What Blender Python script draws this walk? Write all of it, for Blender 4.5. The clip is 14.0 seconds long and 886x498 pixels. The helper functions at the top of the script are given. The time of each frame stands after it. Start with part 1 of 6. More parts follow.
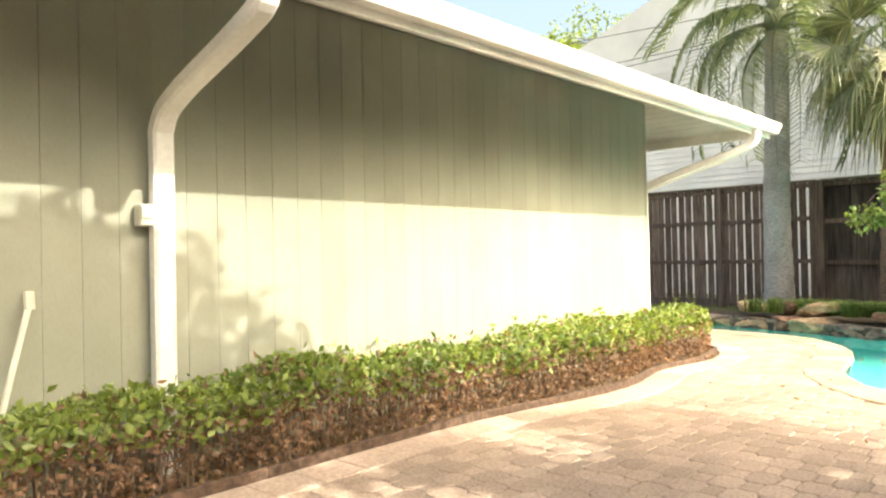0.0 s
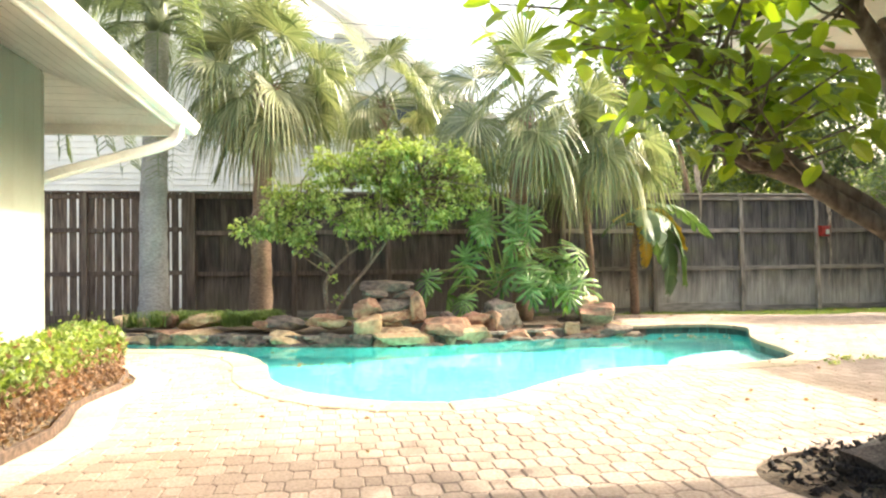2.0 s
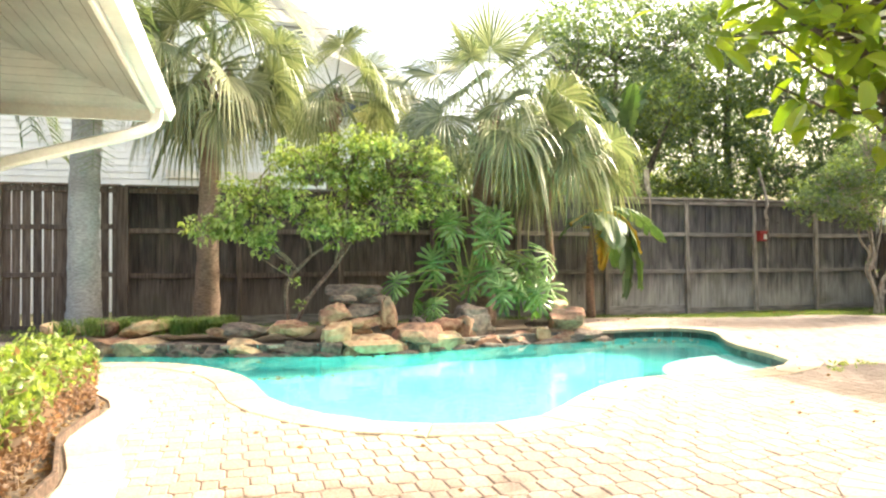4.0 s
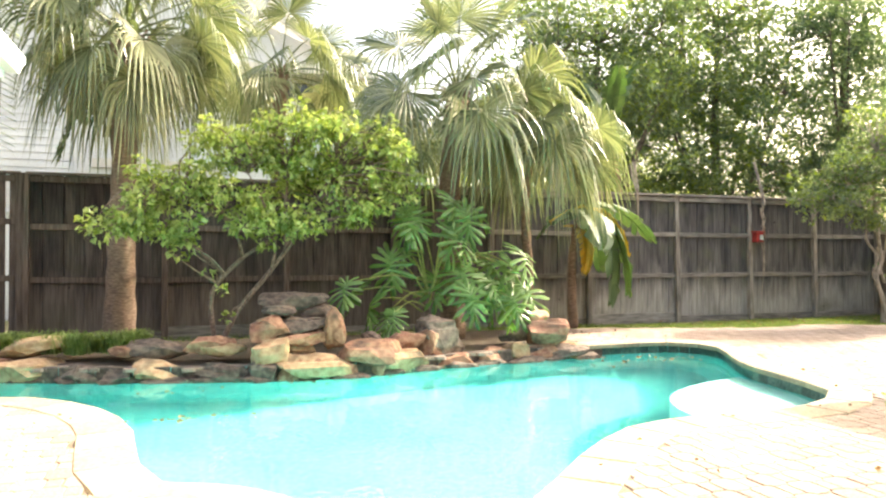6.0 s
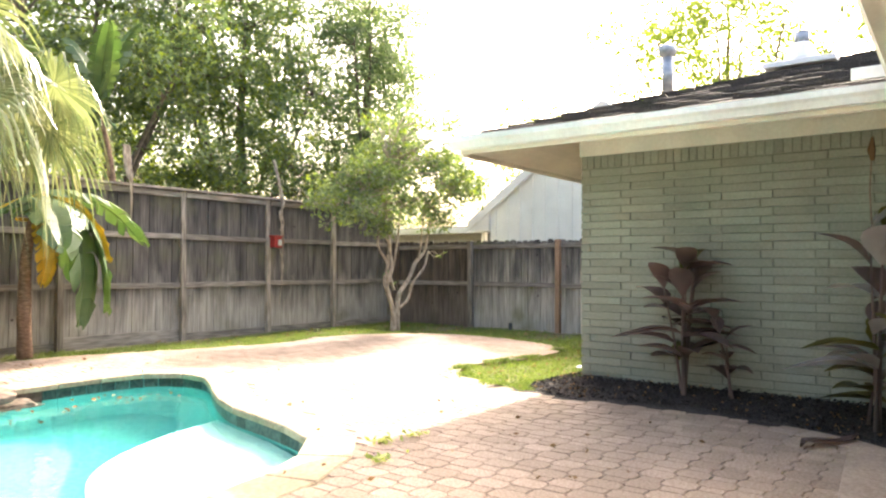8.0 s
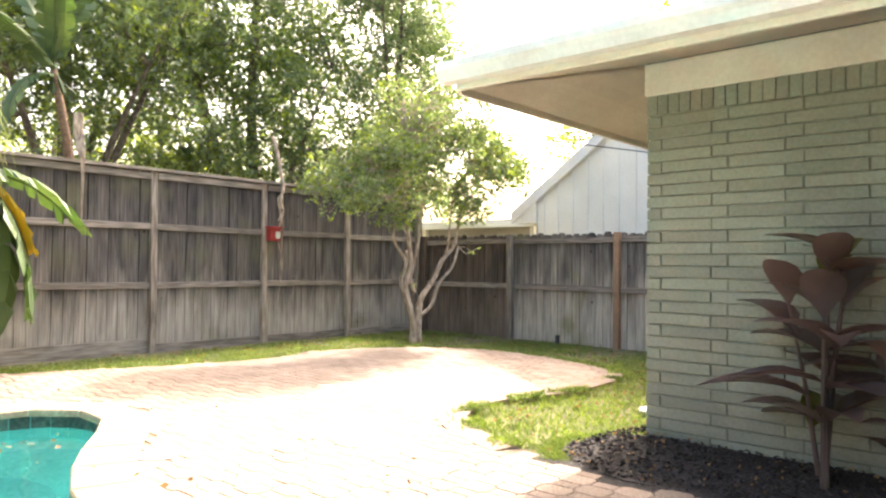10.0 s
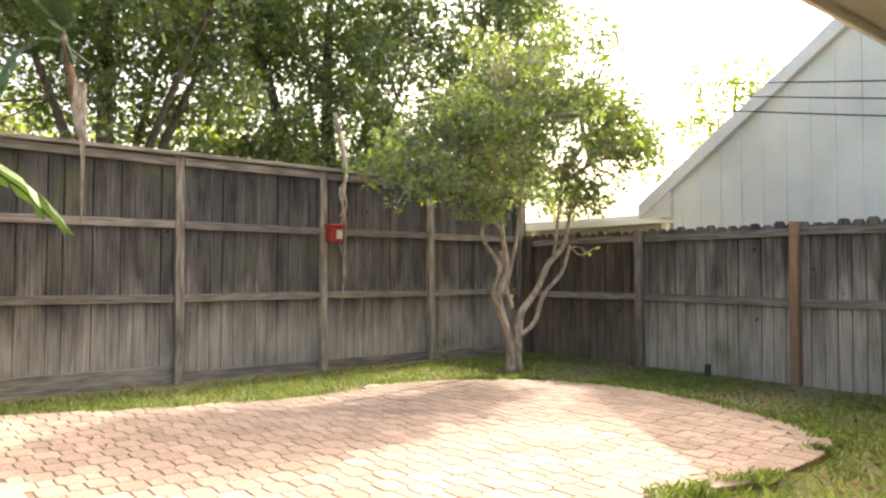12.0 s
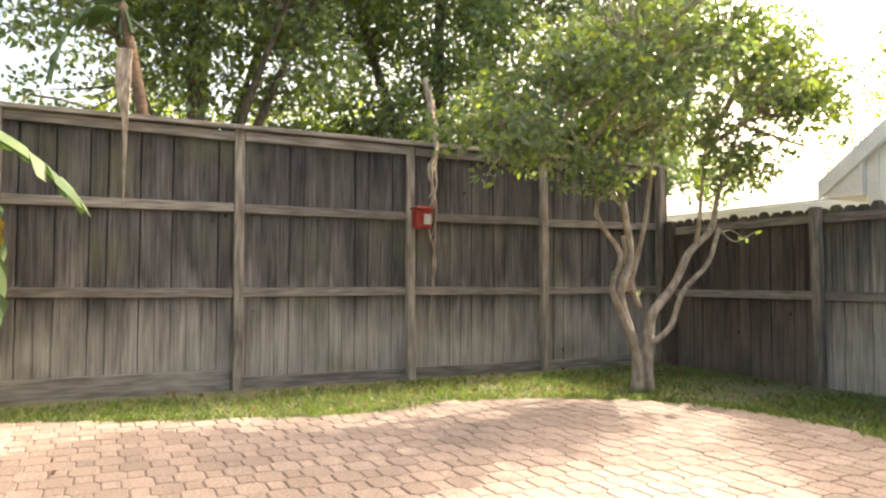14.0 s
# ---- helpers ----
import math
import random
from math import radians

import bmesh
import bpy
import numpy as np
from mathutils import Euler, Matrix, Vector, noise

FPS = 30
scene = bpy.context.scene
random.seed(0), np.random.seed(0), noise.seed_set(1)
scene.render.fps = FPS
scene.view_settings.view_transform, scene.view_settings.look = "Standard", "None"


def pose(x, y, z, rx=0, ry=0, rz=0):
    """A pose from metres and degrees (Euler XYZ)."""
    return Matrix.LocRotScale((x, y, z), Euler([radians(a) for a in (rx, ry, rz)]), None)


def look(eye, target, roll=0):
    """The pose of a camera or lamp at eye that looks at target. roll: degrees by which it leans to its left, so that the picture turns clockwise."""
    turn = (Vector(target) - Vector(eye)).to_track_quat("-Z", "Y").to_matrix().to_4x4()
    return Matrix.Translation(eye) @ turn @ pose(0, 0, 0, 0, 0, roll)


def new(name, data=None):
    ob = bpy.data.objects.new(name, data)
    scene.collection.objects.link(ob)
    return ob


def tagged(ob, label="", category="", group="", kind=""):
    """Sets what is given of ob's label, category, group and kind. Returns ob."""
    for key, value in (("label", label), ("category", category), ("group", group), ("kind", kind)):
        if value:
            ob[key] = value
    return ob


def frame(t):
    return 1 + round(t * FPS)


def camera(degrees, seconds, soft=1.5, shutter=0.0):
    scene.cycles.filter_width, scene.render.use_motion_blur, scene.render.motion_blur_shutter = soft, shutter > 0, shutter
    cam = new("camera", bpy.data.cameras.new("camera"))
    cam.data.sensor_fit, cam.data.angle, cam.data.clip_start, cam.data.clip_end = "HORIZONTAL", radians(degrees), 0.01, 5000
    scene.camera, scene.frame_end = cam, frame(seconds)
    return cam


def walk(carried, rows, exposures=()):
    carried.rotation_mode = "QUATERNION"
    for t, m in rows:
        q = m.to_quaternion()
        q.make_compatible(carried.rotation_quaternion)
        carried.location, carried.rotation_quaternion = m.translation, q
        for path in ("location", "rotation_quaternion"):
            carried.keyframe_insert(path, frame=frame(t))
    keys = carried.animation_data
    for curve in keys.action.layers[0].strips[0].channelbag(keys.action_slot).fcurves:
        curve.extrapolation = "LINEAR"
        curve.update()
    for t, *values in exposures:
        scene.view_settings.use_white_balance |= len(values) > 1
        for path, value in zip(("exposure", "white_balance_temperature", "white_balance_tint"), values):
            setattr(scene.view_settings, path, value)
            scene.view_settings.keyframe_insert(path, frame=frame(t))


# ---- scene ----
# camera
PATH = [
    (0, (1.843, 1.042, 1.197), (0.472, 2.498, 1.216), -1.2),
    (0.5, (1.667, 1.289, 1.153), (0.825, 3.103, 1.181), -0.9),
    (1, (1.374, 1.446, 1.159), (0.994, 3.41, 1.189), -1.0),
    (1.5, (1.005, 1.591, 1.162), (1.006, 3.591, 1.193), -0.8),
    (2, (0.578, 1.707, 1.137), (0.871, 3.686, 1.168), -0.6),
    (2.5, (0.176, 1.85, 1.143), (0.613, 3.801, 1.171), -0.3),
    (3, (-0.158, 2.003, 1.145), (0.367, 3.933, 1.173), -0.2),
    (3.5, (-0.376, 2.18, 1.168), (0.179, 4.102, 1.196), -0.2),
    (6, (0.269, 4.131, 1.235), (0.912, 6.025, 1.262), 0.0),
    (6.5, (0.733, 4.468, 1.222), (1.786, 6.168, 1.26), -0.1),
    (7, (1.227, 4.855, 1.204), (2.639, 6.27, 1.251), -0.0),
    (7.5, (1.747, 5.19, 1.232), (3.357, 6.375, 1.282), 0.3),
    (10, (4.63, 6.568, 1.232), (6.129, 7.891, 1.277), 0.7),
    (10.5, (5.16, 6.958, 1.234), (6.508, 8.434, 1.284), 0.4),
    (11, (5.677, 7.404, 1.206), (6.941, 8.952, 1.268), 0.3),
    (11.5, (6.21, 7.82, 1.214), (7.458, 9.381, 1.275), 0.2),
    (12, (6.71, 8.169, 1.193), (7.966, 9.724, 1.26), 0.2),
    (12.5, (7.227, 8.431, 1.167), (8.517, 9.958, 1.239), -0.0),
    (13, (7.689, 8.679, 1.147), (8.973, 10.21, 1.224), -0.0),
    (13.5, (8.0, 8.888, 1.109), (9.227, 10.465, 1.191), 0.0),
    (14, (8.175, 9.107, 1.034), (9.048, 10.905, 1.119), 0.2),
]
cam = camera(64.1, 14.0, soft=2.3)
walk(cam, [(t, look(eye, target, roll)) for t, eye, target, roll in PATH],
     exposures=[(0.0, 1.94, 7250, 4), (1.0, 2.08, 7150, 4), (2.0, 2.23, 7000, 4), (3.5, 2.28, 7050, 4), (6.0, 2.33, 7050, 7), (7.5, 2.62, 7000, 10), (10.0, 2.66, 7150, 13), (11.0, 2.5, 7200, 13), (12.0, 2.16, 7300, 12), (14.0, 2.18, 7350, 11)])

# world and sun
SUN_TO = Vector((1.29, 0.31, 1.0)).normalized()
world = bpy.data.worlds.new("sky")
scene.world = world
world.use_nodes = True
wn = world.node_tree.nodes
sky = wn.new("ShaderNodeTexSky")
sky.sky_type = "NISHITA"
sky.sun_disc = False
sky.sun_elevation = math.asin(SUN_TO.z)
sky.sun_rotation = math.atan2(SUN_TO.x, SUN_TO.y)
sky.air_density, sky.dust_density, sky.ozone_density = 1.0, 9.0, 1.0
bg = wn["Background"]
bg.inputs["Strength"].default_value = 0.15
world.node_tree.links.new(sky.outputs[0], bg.inputs[0])
sun = new("sun", bpy.data.lights.new("sun", "SUN"))
sun.data.energy, sun.data.angle, sun.data.color = 2.25, radians(0.6), (1.0, 0.95, 0.88)
sun.matrix_world = look(SUN_TO * 30, (0, 0, 0))


# materials
def shader(name):
    m = bpy.data.materials.new(name)
    m.use_nodes = True
    return m, m.node_tree.nodes, m.node_tree.links, m.node_tree.nodes["Principled BSDF"]


def noise_node(n, l, coord, scale, detail=4.0, stretch=None):
    tex = n.new("ShaderNodeTexNoise")
    tex.inputs["Scale"].default_value = scale
    tex.inputs["Detail"].default_value = detail
    if stretch:
        mp = n.new("ShaderNodeMapping")
        mp.inputs["Scale"].default_value = stretch
        l.new(coord, mp.inputs[0])
        coord = mp.outputs[0]
    l.new(coord, tex.inputs["Vector"])
    return tex.outputs["Fac"]


def ramp(n, l, fac, lo, hi, a=0.35, b=0.65):
    r = n.new("ShaderNodeValToRGB")
    r.color_ramp.elements[0].position, r.color_ramp.elements[1].position = a, b
    r.color_ramp.elements[0].color, r.color_ramp.elements[1].color = (*lo, 1), (*hi, 1)
    l.new(fac, r.inputs[0])
    return r.outputs[0]


def mix(n, l, kind, fac, a, b):
    m = n.new("ShaderNodeMix")
    m.data_type, m.blend_type = "RGBA", kind
    for socket, v in ((m.inputs[0], fac), (m.inputs[6], a), (m.inputs[7], b)):
        if hasattr(v, "links"):
            l.new(v, socket)
        elif isinstance(v, tuple):
            socket.default_value = (*v, 1)
        else:
            socket.default_value = v
    return m.outputs[2]


def surface(name, lo, hi, rough=0.8, big=1.5, fine=40.0, stretch=None, bump=0.3, spread=0.0, island=0.0, stain=None,
            metal=0.0, stain_at=(0.5, 0.7), gloss=0.4, own=False):
    """Two scales of colour, grain relief, and a shift of brightness from piece to piece."""
    m, n, l, p = shader(name)
    pos = n.new("ShaderNodeTexCoord").outputs["Object"] if own else n.new("ShaderNodeNewGeometry").outputs["Position"]
    f = noise_node(n, l, pos, fine, 6.0, stretch)
    col = ramp(n, l, f, lo, hi)
    g = noise_node(n, l, pos, big, 5.0)
    if stain:
        col = mix(n, l, "MIX", ramp(n, l, g, (0, 0, 0), (1, 1, 1), *stain_at), col, stain)
    else:
        col = mix(n, l, "MULTIPLY", 0.55, col, ramp(n, l, g, (0.7, 0.7, 0.7), (1.15, 1.15, 1.15)))
    for amount, node, out in ((spread, "ShaderNodeObjectInfo", "Random"), (island, "ShaderNodeNewGeometry", "Random Per Island")):
        if amount:
            lo_v, hi_v = 1 - amount, 1 + amount * 0.5
            col = mix(n, l, "MULTIPLY", 1.0, col, ramp(n, l, n.new(node).outputs[out], (lo_v,) * 3, (hi_v,) * 3, 0.0, 1.0))
    l.new(col, p.inputs["Base Color"])
    p.inputs["Roughness"].default_value = rough
    p.inputs["Metallic"].default_value = metal
    p.inputs["Specular IOR Level"].default_value = gloss
    if bump:
        b = n.new("ShaderNodeBump")
        b.inputs["Strength"].default_value = bump
        b.inputs["Distance"].default_value = 0.01
        l.new(f, b.inputs["Height"])
        l.new(b.outputs[0], p.inputs["Normal"])
    return m


def weathered(name, lo, hi, pale, moss, top):
    """Old fence boards: grain, dark runs from the top, splashed and bleached feet, knots and moss."""
    m, n, l, p = shader(name)
    pos = n.new("ShaderNodeNewGeometry").outputs["Position"]
    sep = n.new("ShaderNodeSeparateXYZ")
    l.new(pos, sep.inputs[0])
    grain = noise_node(n, l, pos, 26, 6.0, (2.2, 2.2, 0.09))
    col = ramp(n, l, grain, lo, hi, 0.3, 0.7)
    col = mix(n, l, "MULTIPLY", 0.8, col, ramp(n, l, noise_node(n, l, pos, 2.2, 4.0, (2.6, 2.6, 0.5)), (0.55, 0.55, 0.57), (1.25, 1.23, 1.2)))
    col = mix(n, l, "MULTIPLY", 1.0, col, ramp(n, l, n.new("ShaderNodeObjectInfo").outputs["Random"], (0.72, 0.72, 0.73), (1.2, 1.18, 1.15), 0.0, 1.0))

    def level(z_from, z_to, wobble, scale, stretch):
        add = n.new("ShaderNodeMath")
        add.operation = "MULTIPLY_ADD"
        l.new(noise_node(n, l, pos, scale, 5.0, stretch), add.inputs[0])
        add.inputs[1].default_value = wobble
        l.new(sep.outputs[2], add.inputs[2])
        r = n.new("ShaderNodeMapRange")
        r.inputs[1].default_value, r.inputs[2].default_value = z_from + wobble * 0.5, z_to + wobble * 0.5
        l.new(add.outputs[0], r.inputs[0])
        return r.outputs[0]

    foot = level(1.0, 0.35, 2.0, 2.0, (1.6, 1.6, 0.35))
    half = n.new("ShaderNodeMath")
    half.operation = "MULTIPLY"
    half.inputs[1].default_value = 0.72
    l.new(foot, half.inputs[0])
    col = mix(n, l, "MIX", half.outputs[0], col, mix(n, l, "MULTIPLY", 1.0, pale, ramp(n, l, grain, (0.72, 0.72, 0.72), (1.1, 1.1, 1.1))))
    runs = level(top - 0.75, top - 0.1, 1.5, 5.0, (1.6, 1.6, 0.12))
    col = mix(n, l, "MULTIPLY", runs, col, (0.55, 0.55, 0.57))
    green = noise_node(n, l, pos, 1.7, 6.0)
    col = mix(n, l, "MIX", ramp(n, l, green, (0, 0, 0), (0.6, 0.6, 0.6), 0.54, 0.74), col, moss)
    vor = n.new("ShaderNodeTexVoronoi")
    vor.inputs["Scale"].default_value = 2.6
    l.new(pos, vor.inputs["Vector"])
    col = mix(n, l, "MULTIPLY", 1.0, col, ramp(n, l, vor.outputs["Distance"], (0.3, 0.28, 0.26), (1, 1, 1), 0.035, 0.065))
    l.new(col, p.inputs["Base Color"])
    p.inputs["Roughness"].default_value = 0.9
    p.inputs["Specular IOR Level"].default_value = 0.3
    b = n.new("ShaderNodeBump")
    b.inputs["Strength"].default_value = 0.5
    b.inputs["Distance"].default_value = 0.008
    l.new(grain, b.inputs["Height"])
    l.new(b.outputs[0], p.inputs["Normal"])
    return m


def foliage(name, lo, hi, glow, rough=0.45, spread=0.45, thin=0.42):
    """A leaf: reflects and lets light through, its green shifting from leaf to leaf."""
    m, n, l, p = shader(name)
    geo = n.new("ShaderNodeNewGeometry")
    col = ramp(n, l, geo.outputs["Random Per Island"], lo, hi, 0.0, 1.0)
    col = mix(n, l, "MULTIPLY", spread, col, ramp(n, l, noise_node(n, l, geo.outputs["Position"], 2.5), (0.5, 0.55, 0.5), (1.3, 1.25, 1.2)))
    l.new(col, p.inputs["Base Color"])
    p.inputs["Roughness"].default_value = rough
    tr = n.new("ShaderNodeBsdfTranslucent")
    l.new(mix(n, l, "MULTIPLY", 1.0, col, glow), tr.inputs[0])
    ms = n.new("ShaderNodeMixShader")
    ms.inputs[0].default_value = thin
    l.new(p.outputs[0], ms.inputs[1])
    l.new(tr.outputs[0], ms.inputs[2])
    l.new(ms.outputs[0], n["Material Output"].inputs["Surface"])
    return m


M_PAVER = surface("paver", (0.29, 0.208, 0.16), (0.45, 0.345, 0.275), 0.85, 1.2, 55, bump=0.35, spread=0.2, island=0.2)
M_JOINT = surface("joint_sand", (0.13, 0.10, 0.07), (0.26, 0.20, 0.145), 0.95, 3, 80)
M_BORDER = surface("border_paver", (0.38, 0.285, 0.225), (0.54, 0.42, 0.34), 0.85, 1.0, 50, bump=0.25, spread=0.15)
M_COPING = surface("coping_stone", (0.34, 0.265, 0.18), (0.47, 0.38, 0.265), 0.8, 1.3, 30, bump=0.3, spread=0.18)
M_SOIL = surface("soil", (0.07, 0.05, 0.035), (0.17, 0.125, 0.085), 1.0, 2, 40, bump=0.8)
M_TURF = surface("turf", (0.11, 0.11, 0.05), (0.22, 0.21, 0.10), 1.0, 0.9, 30, bump=0.8, stain=(0.20, 0.16, 0.105), stain_at=(0.5, 0.72))
M_GRASS = foliage("grass_blade", (0.09, 0.14, 0.035), (0.27, 0.33, 0.11), (1.15, 1.25, 0.5), 0.6)
M_MULCH = surface("mulch", (0.02, 0.017, 0.017), (0.075, 0.062, 0.058), 0.95, 3, 60, bump=0.9, island=0.6)
M_PLASTER = surface("pool_plaster", (0.14, 0.56, 0.55), (0.22, 0.68, 0.66), 0.7, 0.9, 20, bump=0.05)
M_SHELF = surface("shelf_plaster", (0.62, 0.74, 0.72), (0.74, 0.82, 0.80), 0.7, 0.9, 20, bump=0.05)
M_TILE = surface("pool_tile", (0.035, 0.075, 0.068), (0.12, 0.17, 0.145), 0.3, 4, 25, bump=0.2, spread=0.5)
M_SIDING = surface("sage_siding", (0.27, 0.278, 0.228), (0.312, 0.322, 0.268), 0.75, 0.8, 60, (8, 8, 0.6), 0.25, spread=0.07)
M_SIDING_DARK = surface("sage_groove", (0.27, 0.27, 0.2), (0.33, 0.33, 0.24), 0.8, 1, 40)
M_WHITE = surface("white_trim", (0.80, 0.795, 0.775), (0.88, 0.875, 0.855), 0.45, 1.2, 30, bump=0.06)
M_CREAM = surface("cream_trim", (0.80, 0.75, 0.65), (0.87, 0.82, 0.72), 0.6, 1.2, 40, bump=0.1, spread=0.06)
M_BRICK = surface("sage_brick", (0.265, 0.285, 0.23), (0.315, 0.335, 0.275), 0.75, 1.1, 45, bump=0.35, spread=0.14)
M_MORTAR = surface("painted_mortar", (0.18, 0.195, 0.155), (0.24, 0.255, 0.205), 0.9, 2, 60)
M_SHINGLE = surface("shingle", (0.055, 0.050, 0.048), (0.14, 0.125, 0.115), 0.95, 2, 90, bump=0.7, island=0.35)
M_FENCE = weathered("weathered_cedar", (0.075, 0.069, 0.065), (0.205, 0.19, 0.176), (0.56, 0.50, 0.43), (0.15, 0.15, 0.085), 2.5)
M_FENCE_LOW = weathered("weathered_low_cedar", (0.11, 0.102, 0.09), (0.35, 0.325, 0.29), (0.60, 0.54, 0.46), (0.17, 0.175, 0.07), 1.75)
M_FENCE_BROWN = weathered("brown_cedar", (0.062, 0.05, 0.043), (0.165, 0.133, 0.112), (0.24, 0.185, 0.145), (0.09, 0.085, 0.05), 2.5)
M_FENCE_RED = surface("stained_cedar", (0.12, 0.085, 0.066), (0.25, 0.185, 0.145), 0.85, 0.9, 22, (1.6, 1.6, 0.1), 0.5, spread=0.35)
M_RAIL = surface("weathered_rail", (0.175, 0.15, 0.125), (0.37, 0.325, 0.28), 0.9, 1.2, 22, (0.15, 1.6, 1.6), 0.4, spread=0.3, own=True)
M_POST = surface("weathered_post", (0.19, 0.16, 0.13), (0.40, 0.345, 0.285), 0.9, 1.2, 22, (1.6, 1.6, 0.15), 0.4, spread=0.3)
M_POST_RED = surface("new_post", (0.28, 0.165, 0.10), (0.42, 0.27, 0.17), 0.85, 1.2, 26, (6, 6, 0.5), 0.4)
M_CONCRETE = surface("concrete", (0.30, 0.28, 0.25), (0.42, 0.40, 0.36), 0.9, 1.5, 50)
M_ROCK_RED = surface("red_sandstone", (0.26, 0.12, 0.075), (0.48, 0.27, 0.17), 0.9, 1.8, 14, bump=0.9, spread=0.25, stain=(0.06, 0.05, 0.04), stain_at=(0.55, 0.75))
M_ROCK_TAN = surface("tan_sandstone", (0.46, 0.27, 0.145), (0.66, 0.46, 0.275), 0.9, 2.2, 14, bump=0.9, spread=0.25, stain=(0.10, 0.08, 0.055), stain_at=(0.55, 0.75))
M_ROCK_DARK = surface("dark_rock", (0.09, 0.068, 0.055), (0.24, 0.175, 0.135), 0.9, 2.0, 14, bump=0.9, spread=0.3)
M_BARK = surface("bark", (0.09, 0.068, 0.05), (0.21, 0.17, 0.13), 0.95, 3, 22, (1, 1, 0.4), 0.8)
M_BARK_PALE = surface("pale_bark", (0.24, 0.185, 0.135), (0.48, 0.40, 0.31), 0.8, 4, 18, (1, 1, 0.4), 0.4)
M_PALM_GREY = surface("grey_palm_trunk", (0.27, 0.255, 0.24), (0.50, 0.475, 0.44), 0.9, 2, 16, (1, 1, 5), 0.7)
M_PALM_BROWN = surface("brown_palm_trunk", (0.16, 0.10, 0.065), (0.33, 0.22, 0.15), 0.95, 2, 16, (1, 1, 4), 0.9)
M_TWIG = surface("twig", (0.15, 0.10, 0.075), (0.32, 0.23, 0.17), 0.9, 5, 30)
M_METAL = surface("galvanised_metal", (0.30, 0.33, 0.37), (0.44, 0.47, 0.5), 0.45, 3, 20, metal=0.7, bump=0.1)
M_BOX = surface("grey_box", (0.50, 0.49, 0.42), (0.58, 0.57, 0.5), 0.5, 3, 20, bump=0.05)
M_RED = surface("red_paint", (0.33, 0.03, 0.025), (0.42, 0.05, 0.04), 0.5, 6, 30, bump=0.1)
M_CABLE = surface("cable", (0.05, 0.05, 0.05), (0.09, 0.09, 0.09), 0.6, 3, 20, bump=0)
M_STUCCO = surface("white_house_paint", (0.84, 0.835, 0.81), (0.90, 0.895, 0.87), 0.8, 0.6, 30, bump=0.15)
M_GREYWALL = surface("grey_batten_paint", (0.82, 0.81, 0.75), (0.88, 0.87, 0.81), 0.75, 0.6, 30, bump=0.1)
M_GLASS = surface("dark_window", (0.03, 0.04, 0.045), (0.06, 0.07, 0.075), 0.08, 1, 5, bump=0, gloss=0.8)
M_OLDROOF = surface("pale_roof", (0.56, 0.53, 0.49), (0.68, 0.65, 0.60), 0.95, 2, 60, bump=0.5)
M_WOOD_DARK = surface("dark_edging", (0.055, 0.035, 0.025), (0.15, 0.095, 0.065), 0.9, 2, 24, bump=0.6)

M_HEDGE = foliage("hedge_leaf", (0.10, 0.15, 0.035), (0.36, 0.43, 0.15), (1.25, 1.35, 0.5), 0.32)
M_HEDGE_DRY = foliage("hedge_dry_leaf", (0.15, 0.09, 0.06), (0.40, 0.27, 0.18), (1.2, 0.9, 0.6), 0.7)
M_LITTER = foliage("leaf_litter", (0.16, 0.09, 0.045), (0.40, 0.28, 0.16), (1.1, 0.9, 0.6), 0.8)
M_FAN = foliage("fan_palm_leaf", (0.12, 0.15, 0.075), (0.34, 0.36, 0.21), (1.0, 1.05, 0.65), 0.24, thin=0.3)
M_FAN_DRY = foliage("fan_palm_skirt", (0.24, 0.25, 0.125), (0.46, 0.46, 0.28), (1.05, 1.05, 0.7), 0.45, thin=0.32)
M_FEATHER = foliage("feather_palm_leaf", (0.12, 0.15, 0.08), (0.28, 0.31, 0.19), (1.1, 1.2, 0.6), 0.38)
M_SHRUB = foliage("shrub_leaf", (0.23, 0.31, 0.09), (0.62, 0.66, 0.3), (1.2, 1.25, 0.55), 0.32, thin=0.5)
M_SPLIT = foliage("split_leaf", (0.11, 0.21, 0.05), (0.32, 0.46, 0.17), (1.0, 1.25, 0.5), 0.2, thin=0.32)
M_BANANA = foliage("banana_leaf", (0.07, 0.125, 0.05), (0.15, 0.21, 0.09), (1.0, 1.15, 0.5), 0.5, thin=0.25)
M_BANANA_DRY = foliage("banana_dry_leaf", (0.72, 0.46, 0.06), (0.82, 0.58, 0.10), (1.1, 1.0, 0.4), 0.5)
M_MAG = foliage("magnolia_leaf", (0.13, 0.21, 0.025), (0.36, 0.45, 0.08), (1.5, 1.5, 0.4), 0.35, thin=0.55)
M_OAK = foliage("dark_tree_leaf", (0.105, 0.145, 0.085), (0.26, 0.315, 0.185), (1.15, 1.35, 0.65), 0.4, thin=0.45)
M_OAK_LIGHT = foliage("light_tree_leaf", (0.13, 0.19, 0.03), (0.30, 0.37, 0.09), (1.4, 1.4, 0.5), 0.45)
M_CRAPE = foliage("crape_leaf", (0.11, 0.15, 0.085), (0.26, 0.31, 0.175), (1.2, 1.35, 0.55), 0.4)
M_CANNA = foliage("dark_canna_leaf", (0.125, 0.105, 0.11), (0.26, 0.195, 0.185), (1.2, 0.75, 0.5), 0.28)
M_CANNA_GREEN = foliage("olive_canna_leaf", (0.10, 0.10, 0.02), (0.17, 0.17, 0.04), (1.4, 1.1, 0.3), 0.3)
M_CANNA_PALE = foliage("faded_canna_leaf", (0.42, 0.40, 0.40), (0.55, 0.53, 0.52), (0.9, 0.85, 0.8), 0.4)

